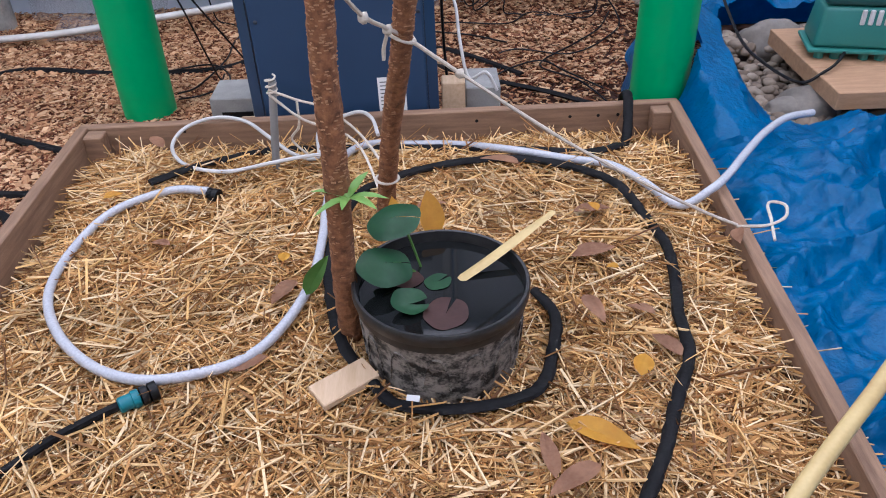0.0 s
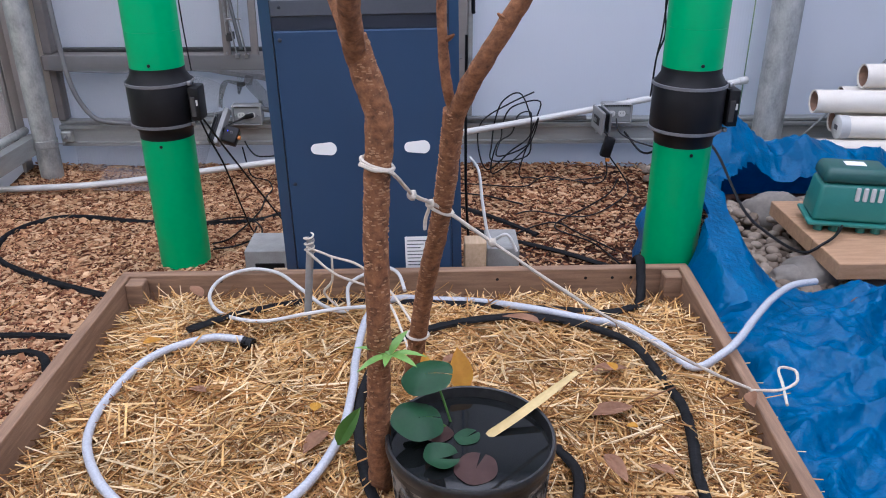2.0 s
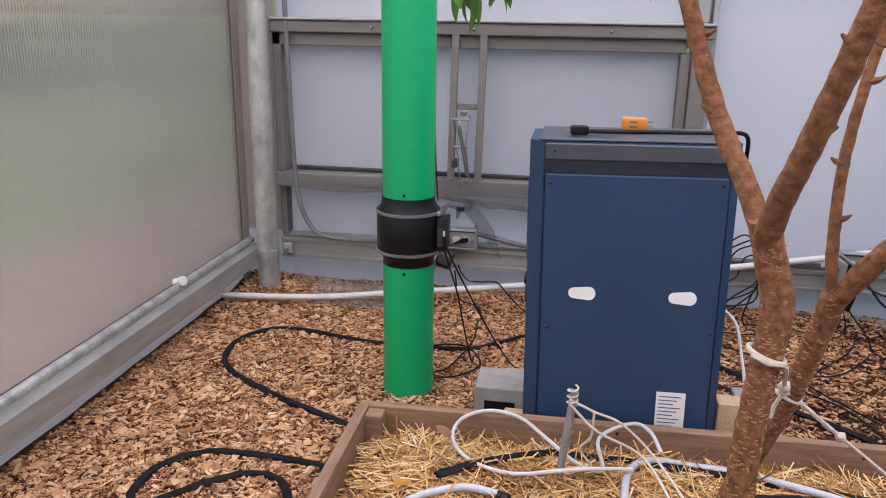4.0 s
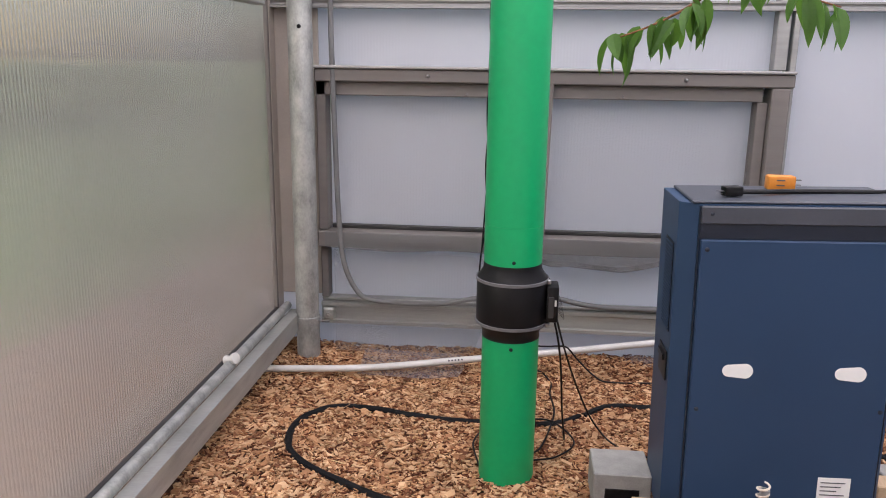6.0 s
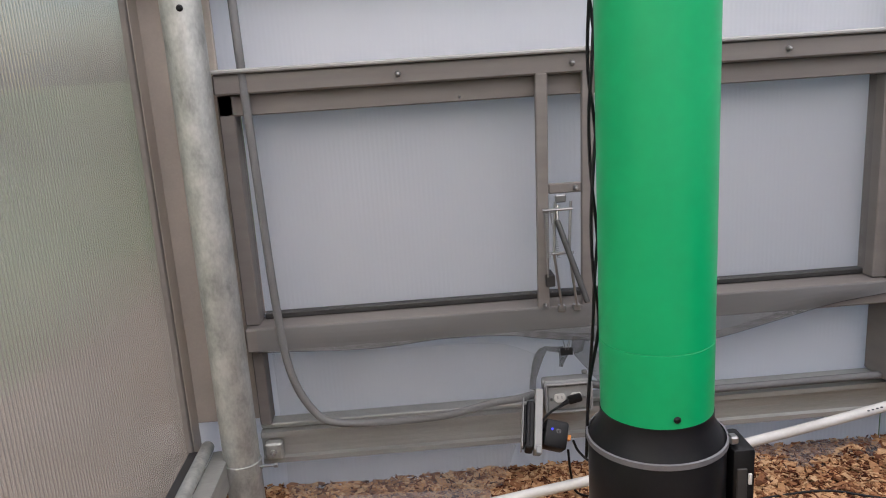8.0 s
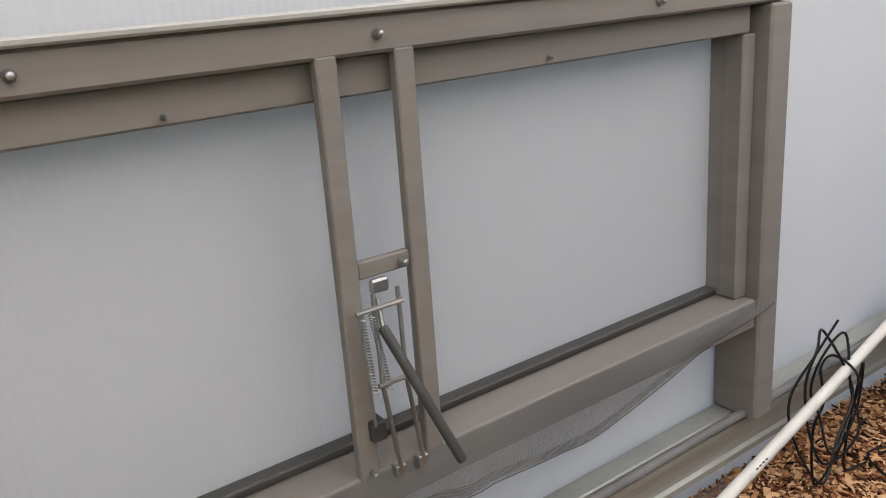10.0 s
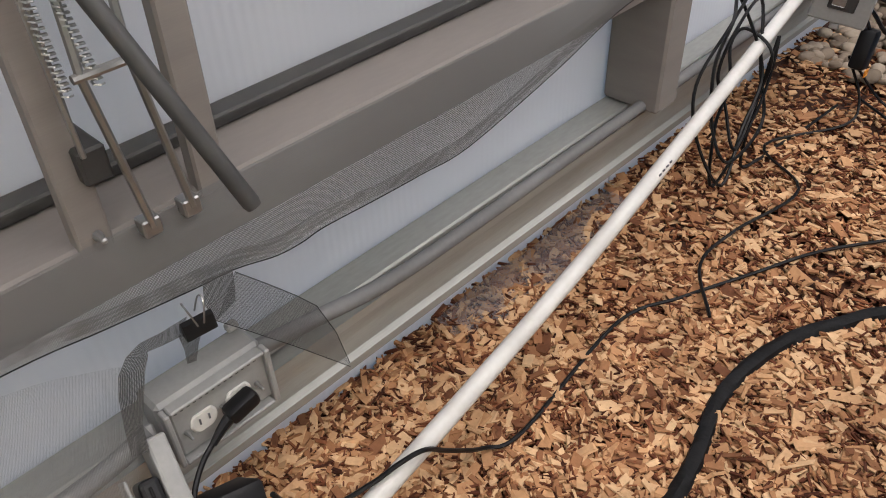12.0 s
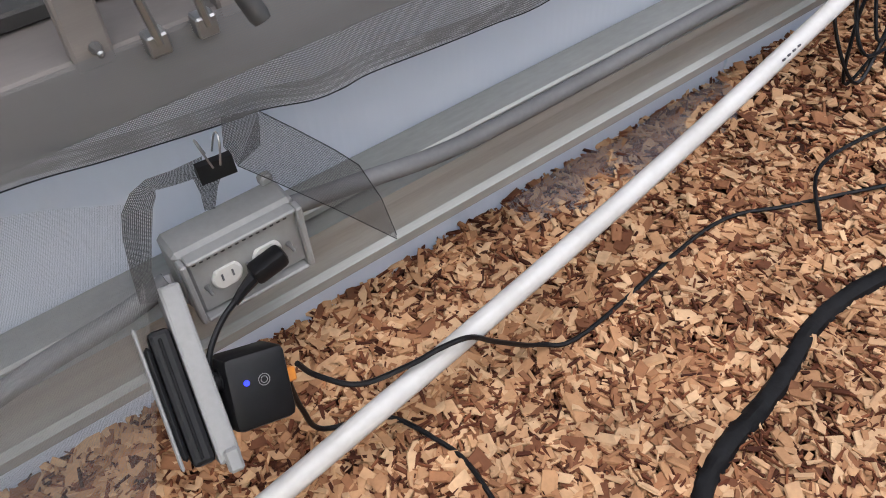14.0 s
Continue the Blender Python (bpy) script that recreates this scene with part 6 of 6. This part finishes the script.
    for dy, dz in ((-0.007, 0.003), (0.007, 0.003), (0, -0.006)):
        part("pin", move(box_bm(-0.072, -0.05, dy - 0.003, dy + 0.003, dz - 0.001, dz + 0.001), pose(-0.02, 2.86, zt + 0.013, 0, 0, 15)), "chrome", c)
    a = thing("plug_adapter", "orange plug adapter lying on the heater", "adapter")
    part("body", box_bm(0.10, 0.185, 2.985, 3.03, zt, zt + 0.045, 0.006, 2), "orange", a, smooth=True)
    for z in (0.014, 0.030):
        part("pin", box_bm(0.185, 0.205, 3.0, 3.012, zt + z, zt + z + 0.003), "chrome", a)
        part("socket_slot", box_bm(0.125, 0.150, 2.9835, 2.9855, zt + z, zt + z + 0.004), "ink", a)
    tagged(link("white_cable", tube_bm([(0.53, 3.10, 0.50), (0.56, 2.98, 0.48), (0.572, 2.87, 0.38), (0.60, 2.83, 0.26), (0.66, 2.80, 0.29), (0.70, 2.80, 0.22)], 0.006, 8), "white", smooth=True), "white cable hanging beside the heater", "cable")


heater()

# ---- tarp, pebbles, plank and pump ----
HOLE = [(1.53, 3.02), (1.62, 3.35), (1.78, 3.56), (2.25, 3.60), (2.60, 3.3), (2.60, 2.66), (2.10, 2.56), (1.78, 2.60), (1.58, 2.76)]


def inside(x, y, poly):
    c = False
    for (ax, ay), (bx, by) in zip(poly, poly[1:] + poly[:1]):
        if (ay > y) != (by > y) and x < (bx - ax) * (y - ay) / (by - ay) + ax:
            c = not c
    return c


def edge_dist(x, y, poly):
    best = 9.0
    for (ax, ay), (bx, by) in zip(poly, poly[1:] + poly[:1]):
        t = max(0, min(1, ((x - ax) * (bx - ax) + (y - ay) * (by - ay)) / ((bx - ax) ** 2 + (by - ay) ** 2)))
        best = min(best, math.hypot(x - ax - t * (bx - ax), y - ay - t * (by - ay)))
    return best


def tarp_z(x, y):
    v = Vector((x, y, 0))
    z = 0.06 + 0.03 * min(1, max(0, (x - 1.35) / 0.5))
    z += 0.27 * math.exp(-((x - 1.45) ** 2 / 0.008 + (y - 3.14) ** 2 / 0.10)) + 0.30 * math.exp(-((x - 1.75) ** 2 / 0.08 + (y - 3.72) ** 2 / 0.025)) + 0.20 * math.exp(-((x - 2.3) ** 2 / 0.2 + (y - 3.75) ** 2 / 0.025)) + 0.22 * math.exp(-((x - 1.46) ** 2 / 0.006 + (y - 2.84) ** 2 / 0.03))
    d = edge_dist(x, y, HOLE)
    z += 0.012 * math.exp(-(d / 0.06) ** 2)
    q = Vector((x * 2.2 + 0.4 * noise.noise(v * 2), y * 1.6 + 0.4 * noise.noise(v * 2.3 + Vector((5, 0, 0))), 0))
    z += 0.07 * (0.5 - abs(noise.noise(q))) + 0.03 * (0.5 - abs(noise.noise(q * 2.3 + Vector((3, 1, 0)))))
    # long creases in three directions
    for ang, dens, amp in ((0.3, 2.1, 0.085), (1.35, 3.1, 0.055), (2.6, 4.8, 0.030), (0.1, 7.5, 0.022), (1.9, 12.0, 0.012)):
        u, w = x * math.cos(ang) + y * math.sin(ang), y * math.cos(ang) - x * math.sin(ang)
        n1 = noise.noise(Vector((u * dens * 0.35, w * dens + 0.8 * noise.noise(v * 1.7 + Vector((ang * 9, 0, 0))), ang * 7)))
        z += amp * max(0.0, 1 - abs(n1) * 4.8) * (1.0 if y > 2.45 or x > 1.9 else 0.7)
    z += 0.003 * noise.noise(v * 18)
    out = min(x - 1.315 - (max(0.0, float(np.interp(y, [3.02, 3.4, 3.95], [0, 0.09, 0.20]))) if y > 3.02 else 0.0), 3.95 - y)
    z *= min(1, max(0.02, 0.08 + out / 0.14)) if y > 2.9 else min(1, max(0.3, 0.72 + out / 0.3))
    # the sheet lies pressed down under the clear hose
    z = min(z, 0.150 + 0.5 * edge_dist(x, y, [(1.30, 2.10), (1.41, 2.26), (1.52, 2.40), (1.75, 2.57)]))
    return max(z, 0.02)


def tarp():
    bm = bmesh.new()
    nx, ny = 220, 350
    vs = {}
    for i in range(nx + 1):
        for j in range(ny + 1):
            x, y = 1.318 + 2.0 * i / nx, 0.45 + 3.52 * j / ny
            x += float(np.interp(y, [2.95, 3.02, 3.4, 3.95], [0, -0.03, 0.09, 0.20])) * (1 - i / nx)
            if (x - 1.305) ** 2 + (y - 2.875) ** 2 < 0.118 ** 2 or inside(x, y, HOLE) and edge_dist(x, y, HOLE) > 0.02 + 0.02 * noise.noise(Vector((x * 8, y * 8, 0))):
                continue
            vs[i, j] = bm.verts.new((x + 0.02 * noise.noise(Vector((x * 5, y * 5, 9))), y + 0.02 * noise.noise(Vector((x * 5, y * 5, 19))), tarp_z(x, y)))
    for i in range(nx):
        for j in range(ny):
            k = [(i, j), (i + 1, j), (i + 1, j + 1), (i, j + 1)]
            if all(q in vs for q in k):
                bm.faces.new([vs[q] for q in k])
    bmesh.ops.solidify(bm, geom=list(bm.faces), thickness=0.002)
    t = thing("tarp", "crumpled blue plastic tarp spread round the pebble basin", "tarp")
    part("sheet", bm, "tarp", t, smooth=True)
    # loose tongue of tarp on the other side of the duct
    rows = [[(1.215 + 0.01 * k, 3.02 + 0.05 * k, 0.02), (1.235 + 0.01 * k, 3.02 + 0.05 * k, 0.12), (1.27, 3.03 + 0.06 * k, 0.24 - 0.02 * k), (1.36, 3.07 + 0.06 * k, 0.28)] for k in range(5)]
    bm = bmesh.new()
    g = [[bm.verts.new(q + Vector((0, 0, 0.02 * noise.noise(q * 11)))) for q in smooth_path(r, 6)] for r in rows]
    for a, b in zip(g, g[1:]):
        for i in range(len(a) - 1):
            bm.faces.new((a[i], a[i + 1], b[i + 1], b[i]))
    bmesh.ops.solidify(bm, geom=list(bm.faces), thickness=0.002)
    part("tongue", bm, "tarp", t, smooth=True)
    for x, y in ((1.78, 3.90), (2.35, 3.90)):
        part("eyelet", lathe_bm([(0.008, 0), (0.013, 0.001), (0.013, 0.003), (0.008, 0.004)], 14, m=pose(x, y, tarp_z(x, y) + 0.004, 25)), "chrome", t)
    dead_leaf(1.86, 2.50, tarp_z(1.86, 2.5) + 0.008, 0.13, 0.05, -100, 5, "dryleaf", "rusty leaf lying on the blue tarp")


tarp()


def pebbles():
    r = random.Random(8)

    def place(i):
        while True:
            x, y = r.uniform(1.5, 2.6), r.uniform(2.55, 3.65)
            if inside(x, y, HOLE):
                break
        return pose(x, y, 0.055 + 0.05 * r.random() + 0.05 * (y > 3.3), r.uniform(-20, 20), r.uniform(-20, 20), r.uniform(0, 360))

    def size(i):
        s = r.uniform(0.022, 0.060)
        return (s * 1.3, s, s * 0.7)

    heap("pebbles", 1200, place, size, "pebbles", rough=0.12, shape="ball", label="rounded tan river pebbles in the basin", category="pebbles")
    r2 = random.Random(4)
    heap("gravel_strip", 420, lambda i: pose(r2.uniform(1.55, 2.6), r2.uniform(4.02, 4.40), 0.01 + 0.03 * r2.random(), r2.uniform(-20, 20), r2.uniform(-20, 20), r2.uniform(0, 360)), lambda i: (lambda s: (s * 1.3, s, s * 0.7))(r2.uniform(0.02, 0.055)),
         "pebbles", rough=0.12, shape="ball", label="river pebbles heaped at the foot of the wall", category="pebbles")
    for x, y, z, s, name in ((1.86, 2.83, 0.085, (0.11, 0.10, 0.09), "boulder"), (1.92, 3.40, 0.12, (0.14, 0.10, 0.11), "boulder"), (1.78, 2.80, 0.10, (0.09, 0.06, 0.05), "stone"), (2.52, 4.22, 0.10, (0.13, 0.10, 0.11), "boulder")):
        bm = bmesh.new()
        bmesh.ops.create_icosphere(bm, subdivisions=4, radius=1)
        for v in bm.verts:
            c = v.co.copy()
            v.co = Vector((c.x * s[0], c.y * s[1], c.z * s[2])) * (1 + 0.18 * noise.noise(c * 1.7 + Vector((x * 9, y, 0))) + 0.03 * noise.noise(c * 6)) + Vector((x, y, z))
        tagged(link(name, bm, "rock", smooth=True), "rounded grey-brown stone in the pebble basin", name, "stones in the basin")


pebbles()


def plank_and_pump():
    p = thing("plank", "thick pale plank bridging the pebble basin", "plank")
    part("board", box_bm(1.855, 2.75, 2.635, 2.86, 0.172, 0.237, 0.003), "plank", p)
    part("board", box_bm(1.855, 2.75, 2.862, 3.085, 0.172, 0.237, 0.003), "plank", p)
    part("board", box_bm(1.857, 2.75, 3.087, 3.28, 0.172, 0.236, 0.003), "plank", p)
    part("bearer", box_bm(2.15, 2.70, 2.70, 3.26, 0.0, 0.171, 0.003), "plank", p)
    t = thing("air_pump", "green linear air pump standing on the plank", "pump")
    m = pose(2.035, 3.005, 0.238, 0, 0, -12) @ Matrix.Scale(1.25, 4)
    bm = box_bm(-0.125, 0.125, -0.085, 0.085, 0.022, 0.034, 0.005, 2)
    part("base_flange", move(bm, m), "pump", t, smooth=True)
    bm = box_bm(-0.115, 0.115, -0.075, 0.075, 0.035, 0.155, 0.014, 3)
    for v in bm.verts:
        k = 1 - 0.14 * (v.co.z - 0.035) / 0.12
        v.co.x, v.co.y = v.co.x * k, v.co.y * k
    body = part("body", move(bm, m), "pump", t, smooth=True)
    bm = box_bm(-0.104, 0.104, -0.070, 0.070, 0.157, 0.205, 0.018, 3)
    for v in bm.verts:
        k = 1 - 0.12 * (v.co.z - 0.157) / 0.05
        v.co.x, v.co.y = v.co.x * k, v.co.y * k
    lid = part("lid", move(bm, m), "pumptop", t, "dark green lid", True)
    part("lid_label", move(box_bm(-0.03, 0.03, -0.02, 0.02, 0.2052, 0.207), m), "paper", lid, "white label")
    for k in range(4):
        part("vent_slot", move(box_bm(0.0 + k * 0.022, 0.014 + k * 0.022, -0.0735, -0.066, 0.105, 0.150, 0.003), m), "white", body, "white vent slot")
    for x in (-0.085, -0.04, 0.04, 0.085):
        part("foot", move(lathe_bm([(0.014, 0), (0.014, 0.018), (0.010, 0.022)], 12, m=Matrix.Translation((x, -0.055, 0))), m), "pump", t)
        part("foot", move(lathe_bm([(0.014, 0), (0.014, 0.018), (0.010, 0.022)], 12, m=Matrix.Translation((x, 0.055, 0))), m), "pump", t)
    cable([(1.98, 2.90, 0.275), (1.93, 2.84, 0.262), (1.87, 2.80, 0.245), (1.80, 2.82, 0.20), (1.74, 3.02, 0.20), (1.70, 3.20, 0.24), (1.66, 3.50, 0.40), (1.62, 3.75, 0.42), (1.58, 3.95, 0.30), (1.50, 4.10, 0.20), (1.40, 4.17, 0.30)], 0.006, "black cable running from the pump over the tarp")


plank_and_pump()


def pipes():
    """Stack of cream drain pipes behind the tarp."""
    def pipe(x, y, z, r, length, yaw, capped, pitch=0):
        t = thing("drain_pipe", "cream drain pipe with a white end cap" if capped else "cream drain pipe with an open brown end", "pipe", "stacked drain pipes")
        m = pose(x, y, z, 0, 90 + pitch, yaw)
        if capped:
            part("tube", lathe_bm([(r, 0.03), (r, length)], 24, m=m), "cream", t, smooth=True)
            c = part("cap", lathe_bm([(r * 0.97, 0), (r + 0.004, 0.004), (r + 0.004, 0.05), (r, 0.052)], 24, m=m), "white", t, smooth=True)
            part("mark", move(box_bm(-0.012, 0.012, -0.02, 0.02, -0.002, -0.0008), m), "ink", c)
        else:
            part("tube", lathe_bm([(r * 0.86, 0.30), (r * 0.86, 0.002), (r, 0), (r, length)], 24, cap=False, m=m), "cream", t, smooth=True)
            part("inside", lathe_bm([(r * 0.855, 0.006), (r * 0.855, 0.30), (0.001, 0.31)], 24, cap=False, m=m), "pipeinner", t, smooth=True)
    pipe(2.60, 4.13, 0.600, 0.062, 1.2, -3, False)
    pipe(2.35, 4.09, 0.478, 0.060, 1.4, -3, False)
    pipe(2.55, 4.22, 0.470, 0.056, 1.2, -4, False)
    pipe(2.46, 4.02, 0.360, 0.058, 1.3, -4, True)
    pipe(2.50, 4.16, 0.355, 0.056, 1.3, -4, False)
    pipe(1.80, 4.11, 0.062, 0.058, 1.9, -3, True)
    pipe(1.87, 4.05, 0.165, 0.050, 1.8, -5, False, -3)
    pipe(2.36, 3.98, 0.235, 0.068, 1.4, -2, True)


pipes()

tagged(link("rail_knob", lathe_bm([(0.001, 0), (0.020, 0.001), (0.022, 0.008), (0.015, 0.018), (0.015, 0.045), (0.024, 0.047), (0.024, 0.060), (0.012, 0.062)], 16, m=pose(XL + 0.05, 3.465, 0.300, 0, 70, -20)), "white", smooth=True), "white plastic knob on the side rail", "knob")


# ---- outside, seen dimly through the side wall ----


def outside():
    r = random.Random(11)

    def bush(name, cx, cy, w, d, h, z0, n, material, label, trunk):
        t = thing(name, label, "tree" if trunk else "hedge")
        bm = bmesh.new()
        for i in range(n):
            p = Vector((cx + r.gauss(0, w / 4), cy + r.uniform(-d / 2, d / 2), z0 + h * r.random() ** 0.8))
            leaf_bm(0.30, 0.22, 0.3, 0.2, 2, bm=bm, m=pose(*p, r.uniform(0, 360), r.uniform(0, 360), r.uniform(0, 360)))
        part("crown", bm, material, t)
        if trunk:
            part("trunk", tube_bm([(cx, cy, -0.06), (cx + 0.1, cy, z0), (cx, cy + 0.2, z0 + h * 0.6)], [0.16, 0.12, 0.05], 8), "bark", t)
        else:
            part("stems", tube_bm([(cx, cy - d / 2 + 0.3, -0.06), (cx, cy - d / 2 + 0.3, z0 + h / 2)], 0.05, 6), "bark", t)
    bush("hedge", -14, 8, 2.0, 24, 1.3, 0.0, 1500, "hedge", "dark green clipped hedge beyond the lawn", False)
    for x, y in ((-13, 4), (-15, 8), (-14, 12), (-16, 17), (-17, 23)):
        bush("autumn_tree", x, y, 4.5, 5, 5.5, 1.2, 1100, "autumn", "yellow autumn tree beyond the hedge", True)


outside()

# ---- loose mulch ----


def chips():
    r = random.Random(21)

    def ok(x, y):
        if in_bed(x, y, -0.05) or x > 1.62 and y < 3.3 or x > 1.9:
            return False
        return y < YW - 0.004

    def place(i):
        near = i % 10 < 3 and i < 38000
        while True:
            x = r.uniform(-1.0, 1.25) if near else r.uniform(XL + 0.05, 1.8) if i < 42000 else r.uniform(XL + 0.05, -0.2)
            y = r.uniform(3.35, YW - 0.005) if near else r.uniform(1.4, YW - 0.005)
            if ok(x, y) and not (x > 0.45 and r.random() < 0.5):
                break
        return pose(x, y, floor_z(x, y) + 0.004 + 0.014 * r.random() ** 1.3, r.gauss(0, 12), r.gauss(0, 12), r.uniform(0, 360))

    def size(i):
        k = r.random()
        L = r.uniform(0.012, 0.022) if k < 0.45 else r.uniform(0.02, 0.036) if k < 0.92 else r.uniform(0.034, 0.055)
        return (L, L * (r.uniform(0.16, 0.30) if r.random() < 0.38 else r.uniform(0.32, 0.68)), r.uniform(0.0022, 0.0055))

    def sliver(i):
        L = r.uniform(0.010, 0.034)
        return (L, L * r.uniform(0.08, 0.24), r.uniform(0.002, 0.005))

    heap("bark_mulch", 60000, place, size, "chips", rough=0.6, label="loose tan and rust wood chips covering the floor", category="wood chips")
    heap("bark_slivers", 40000, place, sliver, "slivers", rough=0.4, label="dark red-brown bark slivers between the wood chips", category="bark slivers")
    r3 = random.Random(2)

    def loose(i):
        while True:
            x, y = r3.uniform(-1.6, -0.5), r3.uniform(1.6, 3.4)
            if ok(x, y):
                return pose(x, y, floor_z(x, y) + 0.014, 0, r3.gauss(0, 4), r3.uniform(0, 360))
    heap("scattered_straw", 60, loose, lambda i: (r3.uniform(0.05, 0.15), 0.004, 0.003), "straw", shape="stalk", label="stray straw stalks on the mulch", category="straw")


chips()
